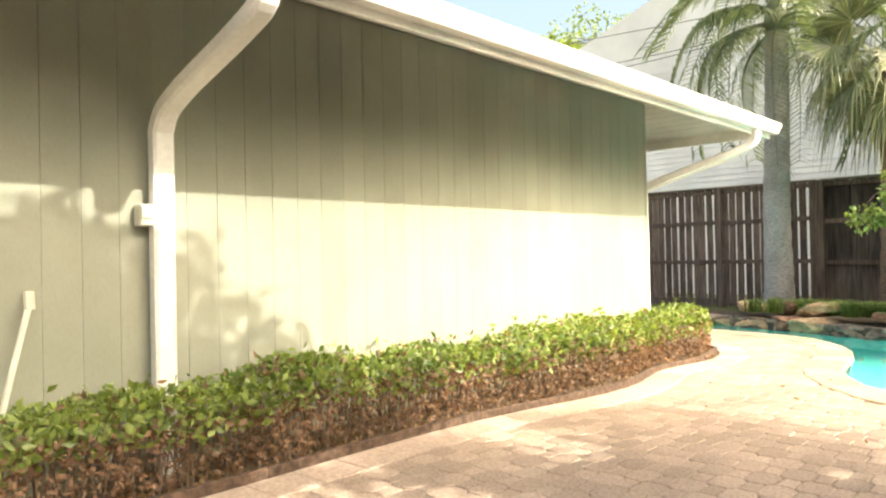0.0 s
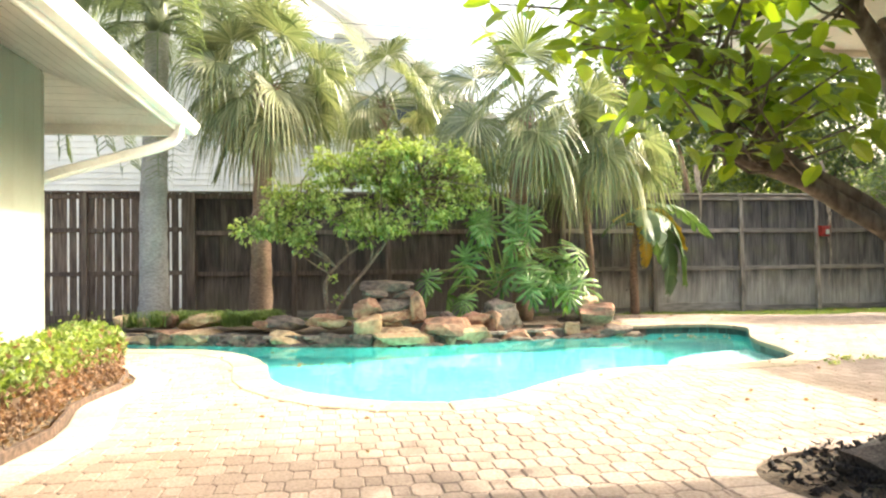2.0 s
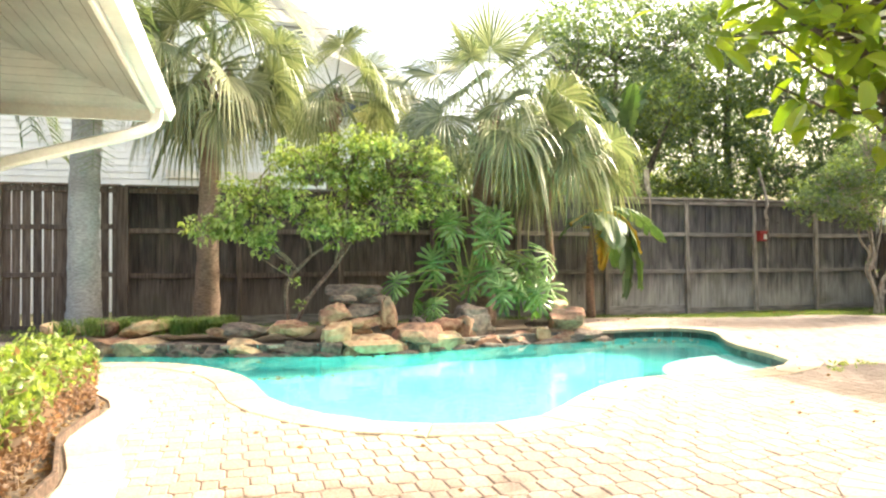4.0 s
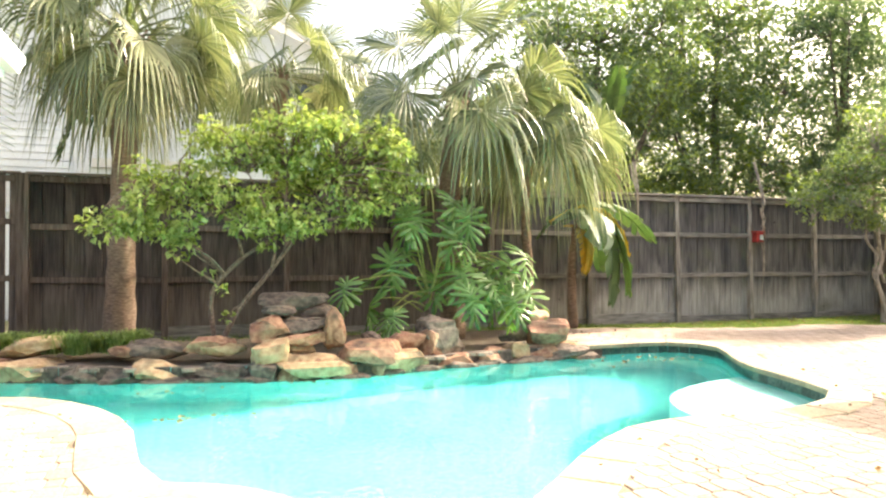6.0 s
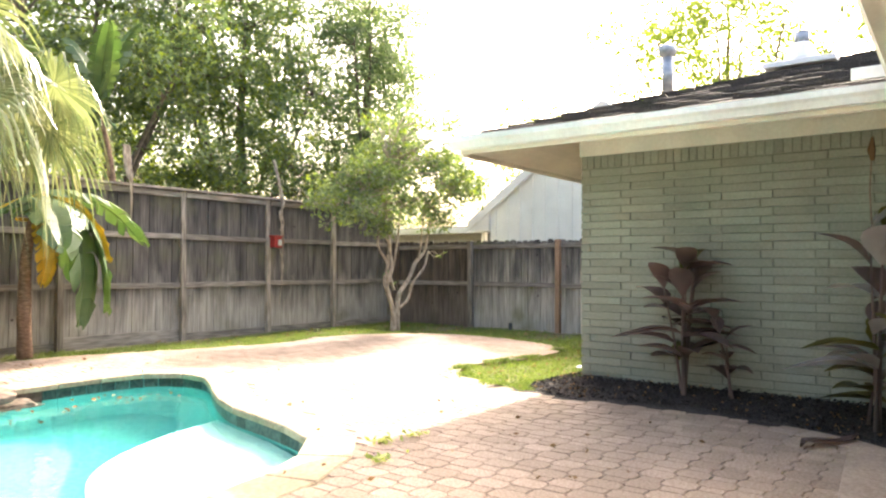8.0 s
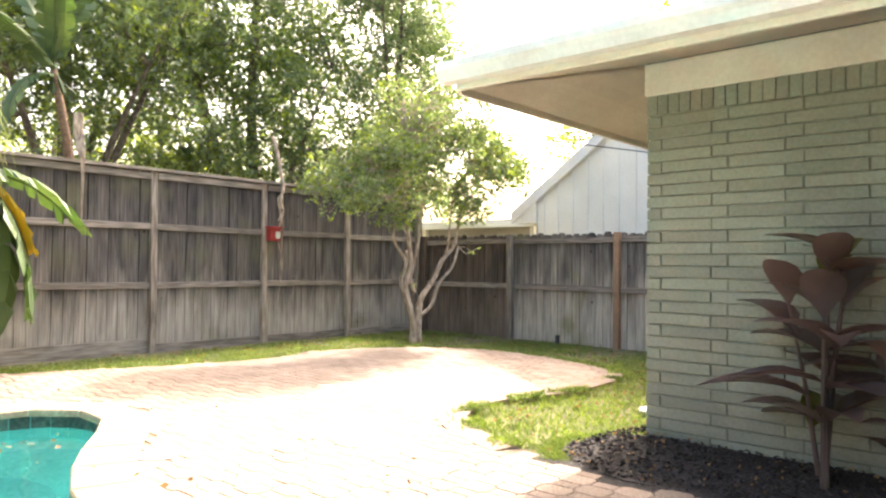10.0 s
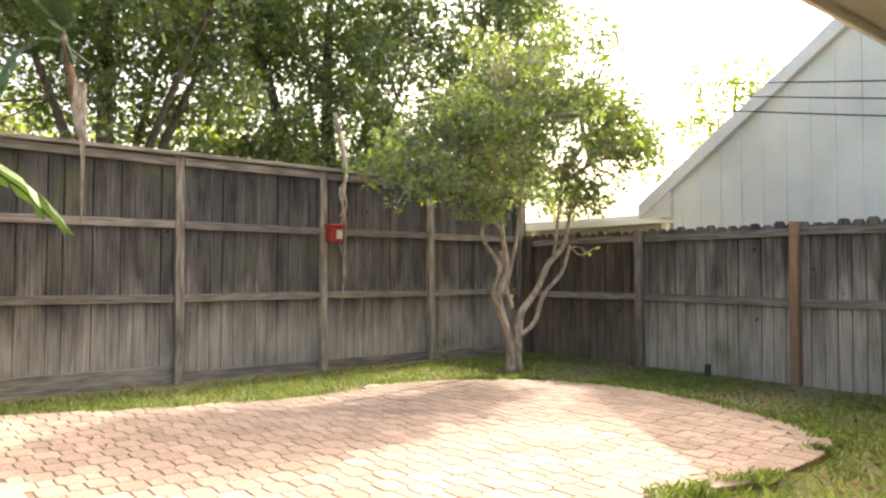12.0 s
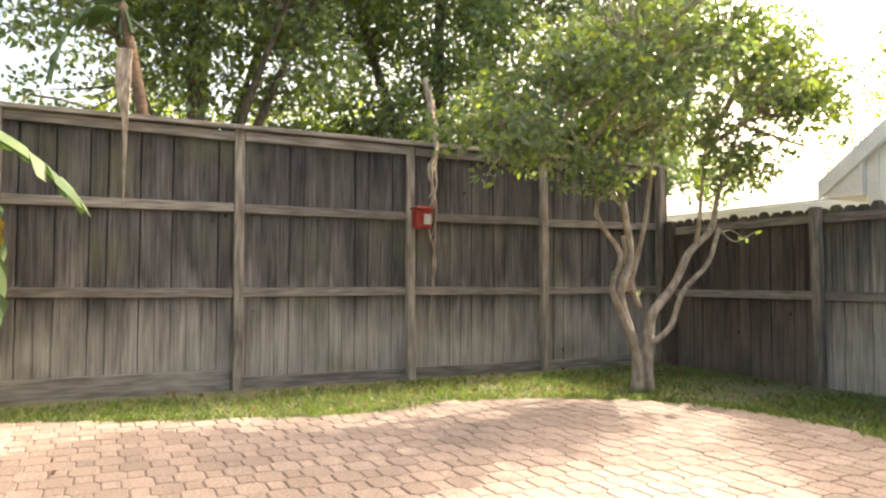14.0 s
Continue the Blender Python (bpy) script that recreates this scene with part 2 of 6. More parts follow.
# water: clear, tinted, slightly rippled
M_WATER, n_, l_, p_ = shader("pool_water")
p_.inputs["Base Color"].default_value = (0.50, 0.93, 0.90, 1)
p_.inputs["Transmission Weight"].default_value = 1.0
p_.inputs["IOR"].default_value = 1.33
p_.inputs["Roughness"].default_value = 0.02
b_ = n_.new("ShaderNodeBump")
b_.inputs["Strength"].default_value = 0.25
b_.inputs["Distance"].default_value = 0.02
l_.new(noise_node(n_, l_, n_.new("ShaderNodeNewGeometry").outputs["Position"], 3.5, 2.0), b_.inputs["Height"])
l_.new(b_.outputs[0], p_.inputs["Normal"])


# building helpers
def mesh_of(name, verts, faces, material, smooth=False):
    me = bpy.data.meshes.new(name)
    me.from_pydata([tuple(v) for v in verts], [], faces)
    for m in material if isinstance(material, (list, tuple)) else (material,):
        me.materials.append(m)
    if smooth:
        me.shade_smooth()
    me.update()
    return me


def part(name, bm, material, parent=None, label="", smooth=False):
    me = bpy.data.meshes.new(name)
    bmesh.ops.recalc_face_normals(bm, faces=bm.faces)
    bm.to_mesh(me)
    bm.free()
    me.materials.append(material)
    if smooth:
        me.shade_smooth()
    ob = new(name, me)
    if parent:
        ob.parent = parent
    return tagged(ob, label)


def piece(name, me, parent, m):
    """One object more on a mesh that is already there."""
    ob = new(name, me)
    ob.parent = parent
    ob.matrix_basis = m
    return ob


def thing(name, label, category, at=(0, 0, 0), group="", kind=""):
    ob = new(name)
    ob.empty_display_size = 0.2
    ob.location = at
    return tagged(ob, label, category, group, kind)


def box(bm, lo, hi, bevel=0.0):
    made = bmesh.ops.create_cube(bm, size=1)["verts"]
    size = [max(b - a, 1e-4) for a, b in zip(lo, hi)]
    mid = [(a + b) / 2 for a, b in zip(lo, hi)]
    bmesh.ops.transform(bm, matrix=Matrix.LocRotScale(mid, None, size), verts=made)
    if bevel:
        edges = {e for v in made for e in v.link_edges}
        bmesh.ops.bevel(bm, geom=list(edges), offset=bevel, segments=1, affect="EDGES")
    return bm


def boxed(lo, hi, bevel=0.0):
    return box(bmesh.new(), lo, hi, bevel)


def prism(poly, z0, z1):
    """An upright block over an outline in the plan."""
    bm = bmesh.new()
    f = bm.faces.new([bm.verts.new((x, y, z0)) for x, y in poly])
    up = bmesh.ops.extrude_face_region(bm, geom=[f])["geom"]
    bmesh.ops.translate(bm, verts=[v for v in up if isinstance(v, bmesh.types.BMVert)], vec=(0, 0, z1 - z0))
    return bm


def extrude_profile(profile, a, b, up=(0, 0, 1)):
    """A closed profile of (out, up) pairs swept from a to b; out is to the right of the way."""
    bm = bmesh.new()
    a, b, up = Vector(a), Vector(b), Vector(up)
    out = (b - a).normalized().cross(up).normalized()
    rings = [[bm.verts.new(p + out * u + up * v) for u, v in profile] for p in (a, b)]
    k = len(profile)
    for i in range(k):
        bm.faces.new([rings[0][i], rings[0][(i + 1) % k], rings[1][(i + 1) % k], rings[1][i]])
    bm.faces.new(rings[0])
    bm.faces.new(rings[1])
    return bm


def tube_into(bm, points, radii, sides=8, knobs=0.0, rnd=None):
    """A bent tapered tube along points."""
    pts = [Vector(p) for p in points]
    rings = []
    side = None
    for i, p in enumerate(pts):
        way = (pts[min(i + 1, len(pts) - 1)] - pts[max(i - 1, 0)]).normalized()
        if side is None:
            side = way.orthogonal().normalized()
        side = (side - way * side.dot(way)).normalized()
        other = way.cross(side)
        ring = []
        for k in range(sides):
            a = 2 * math.pi * k / sides
            r = radii[i] * (1 + (rnd.uniform(-knobs, knobs) if rnd else 0))
            ring.append(bm.verts.new(p + (side * math.cos(a) + other * math.sin(a)) * r))
        rings.append(ring)
    for r0, r1 in zip(rings, rings[1:]):
        for k in range(sides):
            bm.faces.new([r0[k], r0[(k + 1) % sides], r1[(k + 1) % sides], r1[k]])
    bm.faces.new(rings[0])
    bm.faces.new(rings[-1])
    return bm


def smooth_line(pts, steps=6, closed=False):
    """Catmull-Rom through points of any dimension."""
    p = [np.array(q, float) for q in pts]
    out = []
    n = len(p)
    for i in range(n if closed else n - 1):
        a, b, c, d = ((p[(i + k) % n] for k in (-1, 0, 1, 2)) if closed else (p[max(i - 1, 0)], p[i], p[i + 1], p[min(i + 2, n - 1)]))
        for s in range(steps):
            t = s / steps
            out.append(0.5 * (2 * b + (c - a) * t + (2 * a - 5 * b + 4 * c - d) * t * t + (3 * b - a - 3 * c + d) * t ** 3))
    if not closed:
        out.append(p[-1])
    return [tuple(float(v) for v in q) for q in out]


def inside(poly, x, y):
    q = np.asarray(poly)
    x0, y0 = q[:, 0], q[:, 1]
    x1, y1 = np.roll(x0, -1), np.roll(y0, -1)
    cross = ((y0 > y) != (y1 > y)) & (x < (x1 - x0) * (y - y0) / np.where(y1 == y0, 1e-9, y1 - y0) + x0)
    return bool(cross.sum() % 2)


def edge_distance(poly, x, y):
    q = np.asarray(poly)
    a, b = q, np.roll(q, -1, axis=0)
    d = b - a
    t = np.clip((((x, y) - a) * d).sum(1) / np.maximum((d * d).sum(1), 1e-9), 0, 1)
    return float(np.hypot(*(a + d * t[:, None] - (x, y)).T).min())


def offset_line(pts, by, closed=True):
    """The line moved to its right by that much."""
    q = np.asarray(pts)
    t = np.roll(q, -1, 0) - np.roll(q, 1, 0) if closed else np.gradient(q, axis=0)
    t = t / np.maximum(np.linalg.norm(t, axis=1, keepdims=True), 1e-9)
    return [tuple(map(float, v)) for v in q + by * np.stack([t[:, 1], -t[:, 0]], 1)]


def filled(name, outer, holes, z, material):
    """A flat sheet with holes."""
    bm = bmesh.new()
    edges = []
    for loop in (outer, *holes):
        vs = [bm.verts.new((x, y, z)) for x, y in loop]
        edges += [bm.edges.new((vs[i], vs[(i + 1) % len(vs)])) for i in range(len(vs))]
    bmesh.ops.triangle_fill(bm, use_beauty=True, use_dissolve=False, edges=edges, normal=(0, 0, 1))
    ob = part(name, bm, material)
    if sum(p.normal.z for p in ob.data.polygons) < 0:
        ob.data.flip_normals()
    return ob


# the plan
POOL = smooth_line([(-3.4, 11.75), (-2.2, 11.5), (-1.3, 11.3), (-0.8, 10.9), (-0.45, 10.35), (-0.25, 9.75), (-0.17, 9.1), (-0.08, 8.6),
                    (0.14, 8.15), (0.42, 7.76), (0.78, 7.47), (1.25, 7.3), (1.68, 7.28), (2.05, 7.55), (2.45, 7.97), (2.95, 8.4),
                    (3.45, 8.68), (4.1, 8.72), (4.8, 8.72), (5.4, 8.9), (5.85, 9.25), (6.08, 9.95), (6.25, 10.7), (6.6, 11.4), (7.0, 12.05),
                    (7.1, 12.5), (6.9, 12.92), (6.4, 13.05), (5.4, 13.02), (3.7, 12.85), (1.8, 12.4), (-0.3, 12.8), (-2.3, 13.5),
                    (-3.6, 13.9), (-4.1, 12.7)], 4, True)
BED_EDGE = smooth_line([(-1.55, -3.0), (-1.53, 1.0), (-1.53, 2.8), (-1.55, 4.3), (-1.47, 5.3), (-1.31, 6.2), (-1.31, 6.9), (-1.48, 7.7),
                        (-1.37, 8.55), (-1.42, 9.0), (-1.75, 9.6), (-2.25, 9.75)], 4)
LAWN_EDGE = smooth_line([(8.54, 8.97), (8.7, 9.6), (9.05, 10.2), (9.4, 10.38), (9.83, 10.48), (10.4, 10.3), (10.9, 10.22), (11.7, 10.27),
                         (12.15, 10.43), (12.45, 10.75), (12.65, 11.3), (12.85, 12.1), (12.85, 13.1), (12.4, 13.9), (11.5, 14.45),
                         (10.7, 14.5), (9.95, 14.38), (8.9, 14.62), (8.0, 14.95), (6.9, 15.3), (6.0, 15.1), (5.6, 14.2), (5.3, 13.3)], 4)
TREE_BED = smooth_line([(3.5, 4.2), (2.95, 4.45), (2.72, 4.8), (2.73, 5.15), (2.98, 5.4), (3.4, 5.5), (3.9, 5.48), (4.5, 5.7)], 4)
MULCH_EDGE = [(6.1, 5.75), (8.06, 5.9), (8.3, 6.4), (8.55, 7.4), (8.46, 8.0), (8.42, 8.5)]
PAVED = ([(-1.55, -3.0), (3.5, -3.0)] + TREE_BED + MULCH_EDGE + LAWN_EDGE
         + [(3.7, 13.2), (1.8, 12.7), (-0.3, 13.1), (-2.3, 13.8), (-3.6, 14.4), (-7.0, 14.4), (-7.0, 9.75)] + BED_EDGE[::-1])
PAVED = PAVED[:-1]

# ground: one sheet, with the pool let into it
ground = filled("ground", [(-400, -400), (400, -400), (400, 400), (-400, 400)], [POOL], -0.05, M_TURF)
tagged(ground, "patchy green lawn turf with bare brown soil", "ground", kind="structure")
bed_sheet = filled("pavement", PAVED, [POOL], -0.009, M_JOINT)
tagged(bed_sheet, "tan interlocking concrete pavers around the pool", "pavement", kind="structure")
beds = new("soil_beds", mesh_of("soil_beds", [], [], M_SOIL))
bm = bmesh.new()
for outline, z in (([(-2.2, -3), (-1.55, -3)] + BED_EDGE[1:] + [(-2.2, 9.75)], -0.01),
                   ([(3.5, -3), (4.6, -3), (4.6, 5.6)] + TREE_BED[::-1][1:], -0.012),
                   ([(-6.5, 14.5), (-3.6, 14.3), (-2.3, 13.7), (-0.3, 13.0), (1.8, 12.6), (3.7, 13.05), (5.3, 13.2), (5.7, 14.5), (5.9, 15.4), (-6.5, 15.6)], 0.0)):
    bm.faces.new([bm.verts.new((x, y, z)) for x, y in outline])
bmesh.ops.triangulate(bm, faces=bm.faces)
bm.to_mesh(beds.data)
bm.free()
tagged(beds, "brown garden soil in the planting beds", "soil", kind="structure")
MULCH_OUT = [(4.6, 4.6), (9.1, 4.6), (9.1, 8.72), (9.7, 8.74), (9.4, 9.08), (8.95, 9.2), (8.7, 9.12), (8.53, 8.95)] + MULCH_EDGE[::-1] + [(4.6, 5.72)]


def mulch_level(x, y):
    """The bed rises from its edge towards the brick wall."""
    u = max(0.0, min(1.0, (x - 8.35) / 0.75))
    v = max(0.0, min(1.0, (9.2 - y) / 0.5))
    return 0.002 + 0.115 * u * u * (3 - 2 * u) * v * max(0.0, min(1.0, (y - 5.3) / 0.8))


mulch_sheet = part("mulch_bed", prism(MULCH_OUT, -0.05, 0.002), M_MULCH)
g_x, g_y = np.linspace(8.3, 9.125, 16), np.linspace(5.2, 9.2, 60)
g_v = [(float(a), float(b), mulch_level(a, b) + 0.012 * noise.noise(Vector((a * 9, b * 9, 0))) - 0.008) for b in g_y for a in g_x]
g_f = [(r * 16 + c, r * 16 + c + 1, r * 16 + c + 17, r * 16 + c + 16) for r in range(59) for c in range(15)]
heap = new("mulch_bank", mesh_of("mulch_bank", g_v, g_f, M_MULCH))
tagged(heap, "bank of black mulch heaped against the brick wall", "mulch", kind="structure")
tagged(mulch_sheet, "black shredded bark mulch beside the brick wall", "mulch", kind="structure")

# pool shell, tile band, shelf, water
pool = thing("pool", "freeform swimming pool with turquoise plaster and tiled waterline", "pool", (2, 10, 0), kind="structure")
pool_m = Matrix.Translation((-2, -10, 0))
bm = bmesh.new()
low = [(x * 0.93 + 0.1, y * 0.93 + 0.74) for x, y in POOL]
rings = [[bm.verts.new((x, y, z)) for x, y in loop] for loop, z in ((POOL, 0.0), (POOL, -0.5), (low, -1.25))]
k = len(POOL)
for r0, r1 in zip(rings, rings[1:]):
    for i in range(k):
        bm.faces.new([r0[i], r0[(i + 1) % k], r1[(i + 1) % k], r1[i]])
bmesh.ops.triangle_fill(bm, use_beauty=True, use_dissolve=False, edges=[bm.edges.get((rings[2][i], rings[2][(i + 1) % k])) for i in range(k)])
shell = part("shell", bm, M_PLASTER, pool, "turquoise plaster shell")
shell.matrix_parent_inverse = pool_m
SHELF = smooth_line([(6.3, 10.95), (5.5, 10.72), (4.85, 10.3), (4.5, 9.75), (4.42, 9.2), (4.25, 8.74)], 4) + [(4.8, 8.74), (5.4, 8.92), (5.83, 9.27), (6.06, 9.95), (6.22, 10.7)]
shelf = part("tanning_shelf", prism(SHELF, -1.2, -0.24), M_SHELF, pool, "pale plaster tanning shelf")
shelf.matrix_parent_inverse = pool_m
step = smooth_line([(-0.14, 9.2), (0.5, 8.9), (0.95, 8.3), (1.1, 7.34)], 4)
near_step = part("entry_step", prism(step + [(0.78, 7.5), (0.42, 7.79), (0.14, 8.18), (-0.06, 8.62)], -1.2, -0.42), M_SHELF, pool, "pale plaster entry step")
near_step.matrix_parent_inverse = pool_m
water = filled("water", POOL, [], -0.15, M_WATER)
water.visible_shadow = False
tagged(water, "clear turquoise pool water with faint ripples", "water", kind="structure")


def along(line, step_m, closed=False):
    """Points at even steps along a line, with the way there."""
    q = np.asarray(line + line[:1] if closed else line)
    d = np.r_[0, np.cumsum(np.hypot(*np.diff(q, axis=0).T))]
    n = max(2, int(round(d[-1] / step_m)))
    s = np.linspace(0, d[-1], n + 1)
    return [(float(np.interp(v, d, q[:, 0])), float(np.interp(v, d, q[:, 1]))) for v in s]


def band(name, line, inner, outer, z0, z1, step_m, material, parent, gap=0.008, bevel=0.006, skip=None):
    """A course of blocks following a line, each a piece of its own."""
    pts = along(line, step_m)
    mid = np.asarray(pts)
    t = np.gradient(mid, axis=0)
    t /= np.linalg.norm(t, axis=1, keepdims=True)
    nrm = np.stack([t[:, 1], -t[:, 0]], 1)
    inv = Matrix.Translation(-parent.location)
    for i in range(len(pts) - 1):
        if skip and skip(*pts[i]):
            continue
        a, b, na, nb = mid[i] + t[i] * gap / 2, mid[i + 1] - t[i + 1] * gap / 2, nrm[i], nrm[i + 1]
        bm = prism([tuple(a + na * inner), tuple(b + nb * inner), tuple(b + nb * outer), tuple(a + na * outer)], z0, z1)
        bmesh.ops.bevel(bm, geom=[e for e in bm.edges if all(v.co.z > z1 - 1e-4 for v in e.verts)], offset=bevel, segments=1, affect="EDGES")
        ob = part(name, bm, material, parent)
        ob.matrix_parent_inverse = inv


coping = thing("pool_coping", "buff stone coping edging the pool", "coping", (2, 10, 0), kind="structure")
i_far = next(i for i, q in enumerate(POOL) if q[0] < 5.4 and q[1] > 12.9)
near_line = POOL[:i_far]
band("coping_stone", near_line, -0.035, 0.33, -0.05, 0.007, 0.46, M_COPING, coping, 0.007, 0.01)
ledge_line = POOL[i_far - 2:] + POOL[:1]
band("ledge_stone", ledge_line, -0.012, 0.05, -0.32, 0.004, 0.42, M_ROCK_DARK, pool, 0.01, 0.01)
band("pool_tile", near_line, -0.008, 0.02, -0.17, -0.055, 0.155, M_TILE, pool, 0.006, 0.002)

# borders of the paving and the bed edgings
border = thing("paving_border", "smooth buff border pavers along the beds and lawn", "paving border", (0, 0, 0), kind="structure")
band("border_paver", BED_EDGE, 0.03, 0.33, -0.05, 0.009, 0.3, M_BORDER, border, 0.004, 0.004)
band("border_paver", LAWN_EDGE, -0.24, 0.0, -0.05, 0.003, 0.21, M_PAVER, border, 0.006, 0.005, skip=lambda x, y: x < 6.2 or (x < 9 and y < 9.35) or y > 13.5)
band("border_paver", TREE_BED, -0.25, 0.0, -0.05, 0.009, 0.12, M_BORDER, border, 0.006, 0.005)
band("border_paver", MULCH_EDGE, -0.24, 0.0, -0.05, 0.009, 0.21, M_BORDER, border, 0.006, 0.005, skip=lambda x, y: y > 6.5)
edging = thing("bed_edging", "low dark timber edging holding the hedge bed", "garden edging", (-1.5, 3, 0), kind="structure")
band("edging_board", BED_EDGE, -0.02, 0.012, -0.05, 0.06, 0.9, M_WOOD_DARK, edging, 0.004, 0.004)


# fences
def picket_mesh(name, w, h, rnd, dog=False):
    lean = rnd.uniform(-0.004, 0.004)
    bm = bmesh.new()
    top = [(-w / 2, h - (0.03 if dog else 0)), (-w / 2 + (0.03 if dog else 0.001), h), (w / 2 - (0.03 if dog else 0.001), h), (w / 2, h - (0.03 if dog else 0))]
    outline = [(-w / 2, 0), (w / 2, 0)] + [(x + lean, z) for x, z in top[::-1]]
    f = bm.faces.new([bm.verts.new((x, -0.008, z)) for x, z in outline])
    up = bmesh.ops.extrude_face_region(bm, geom=[f])["geom"]
    bmesh.ops.translate(bm, verts=[v for v in up if isinstance(v, bmesh.types.BMVert)], vec=(0, 0.016, 0))
    bmesh.ops.recalc_face_normals(bm, faces=bm.faces)
    me = bpy.data.meshes.new(name)
    bm.to_mesh(me)
    bm.free()
    return me


def fence_run(label, length, height, posts, base, turn, rails, materials, pitch=0.14, wide=0.1325, dog=False, gaps=(), cap=True, post_top=0.0, lean=(), kick=True, stained=0.0):
    """A board fence along its own x; boards stand behind posts and rails."""
    rnd = random.Random(label)
    m_board, m_rail, m_post = materials
    f = thing("fence", label, "fence", base, kind="structure")
    f.rotation_euler = (0, 0, radians(turn))
    meshes, brown = [], []
    for j in range(5):
        for group_, m_ in ((meshes, m_board), (brown, M_FENCE_BROWN)):
            me = picket_mesh("picket", wide, height - 0.04, rnd, dog)
            me.materials.append(m_)
            group_.append(me)
    x, k = 0.0, 0
    while x < length:
        k += 1
        open_gap = any(a < x < b for a, b in gaps)
        piece("picket", rnd.choice(brown if x < stained else meshes), f, Matrix.Translation((x + wide / 2, 0.054 + rnd.uniform(-0.002, 0.002), 0.02 + (rnd.uniform(-0.025, 0.02) if dog else 0)))
              @ Matrix.Rotation(radians(rnd.uniform(-0.35, 0.35)), 4, "Y") @ Matrix.Rotation(radians(rnd.uniform(-1.5, 1.5)), 4, "Z"))
        x += pitch + rnd.uniform(-0.002, 0.003) + (rnd.choice((0.0, 0.02, 0.035)) if open_gap else 0)
    for i, (a, b) in enumerate(zip(posts, posts[1:])):
        for z in rails:
            sag = rnd.uniform(-0.012, 0.012)
            bm = boxed((a + 0.05, 0.0, z - 0.045), (b - 0.05, 0.038, z + 0.045), 0.004)
            for v in bm.verts:
                v.co.z += sag * (1 if v.co.x > (a + b) / 2 else -1)
            part("rail", bm, M_FENCE_RED if b <= stained else m_rail, f)
        # added sheet, no real fence part: blocks light through the picket gaps
        if not any(g0 < (a + b) / 2 < g1 for g0, g1 in gaps):
            part("back_board", boxed((a + 0.02, 0.078, 0.06), (b - 0.02, 0.092, height - 0.06)), M_FENCE_BROWN if b <= stained else m_board, f)
        if kick:
            part("kickboard", boxed((a + 0.05, 0.01, -0.1 + rnd.uniform(-0.01, 0.01)), (b - 0.05, 0.035, 0.05 + (0.08 if i % 4 == 1 and not turn else 0)), 0.004), m_rail, f)
    for i, p in enumerate(posts):
        tilt = lean[i] if i < len(lean) else 0.0
        bm = boxed((p - 0.047, -0.055, -0.1), (p + 0.047, 0.04, height + post_top), 0.006)
        for v in bm.verts:
            v.co.y += tilt * max(v.co.z, 0)
        part("post", bm, M_POST_RED if materials[2] is M_POST and label.startswith("low") and i == 2 else M_FENCE_RED if p < stained - 1 else m_post, f)
    if cap:
        for a, b in zip(posts, posts[1:]):
            part("cap", boxed((a, -0.05, height - 0.02), (b - 0.003, 0.085, height + 0.022), 0.004), m_rail, f)
    return f


fence_run("tall weathered grey cedar board fence with rails and cap", 17.15, 2.5, [0.05, 2.0, 3.9, 5.75, 7.6, 9.65, 11.7, 13.53, 15.27, 17.08],
          (-2.3, 16.2, 0.02), 0, (2.42, 1.70, 0.88), (M_FENCE, M_RAIL, M_POST), lean=(0, 0, 0, 0, 0, 0.01, 0.03, 0.03, 0.02, 0), stained=7.6)
fence_run("tall red-brown stained board fence with gaps between boards", 5.9, 2.5, [0.05, 2.0, 3.95, 5.88],
          (-8.2, 16.2, 0.02), 0, (2.42, 1.76, 0.92), (M_FENCE_RED, M_FENCE_RED, M_FENCE_RED), gaps=((2.5, 5.8),))
# low fence: the crape myrtle's shadow is put into the browner first boards
fence_run("low weathered board fence with dog-eared tops", 13.0, 1.9, [0.25, 2.3, 4.35, 6.4, 8.45, 10.5, 12.6],
          (14.75, 16.2, -0.1), -90, (1.76, 0.975), (M_FENCE_LOW, M_RAIL, M_POST), dog=True, cap=False, post_top=-0.02, lean=(0, -0.02, 0, 0), kick=False, stained=2.25)


# the house with the sage siding
siding_house = thing("house", "sage green sided ranch house with white eaves", "house", (-5, 3, 0), kind="structure")
inv_l = Matrix.Translation((5, -3, 0))


def keep(ob, inv):
    ob.matrix_parent_inverse = inv
    return ob


keep(part("wall", boxed((-9, -6, -0.05), (-2.215, 8.88, 3.0)), M_SIDING_DARK, siding_house), inv_l)
bm0 = boxed((-0.012, 0, 0.1), (0.012, 0.1987, 2.97), 0.0015)
me_side = bpy.data.meshes.new("siding_board")
bmesh.ops.recalc_face_normals(bm0, faces=bm0.faces)
bm0.to_mesh(me_side)
bm0.free()
me_side.materials.append(M_SIDING)
for i in range(66):
    ob = piece("siding_board", me_side, siding_house, Matrix.Translation((-2.2, 8.685 - i * 0.2, 0)))
    keep(ob, inv_l)
for i in range(12):
    ob = piece("siding_board", me_side, siding_house, Matrix.Translation((-2.42 - i * 0.2, 8.895, 0)) @ Matrix.Rotation(radians(-90), 4, "Z"))
    keep(ob, inv_l)
keep(part("corner_trim", boxed((-2.225, 8.86, 0.1), (-2.183, 8.912, 2.95), 0.003), M_SIDING, siding_house), inv_l)
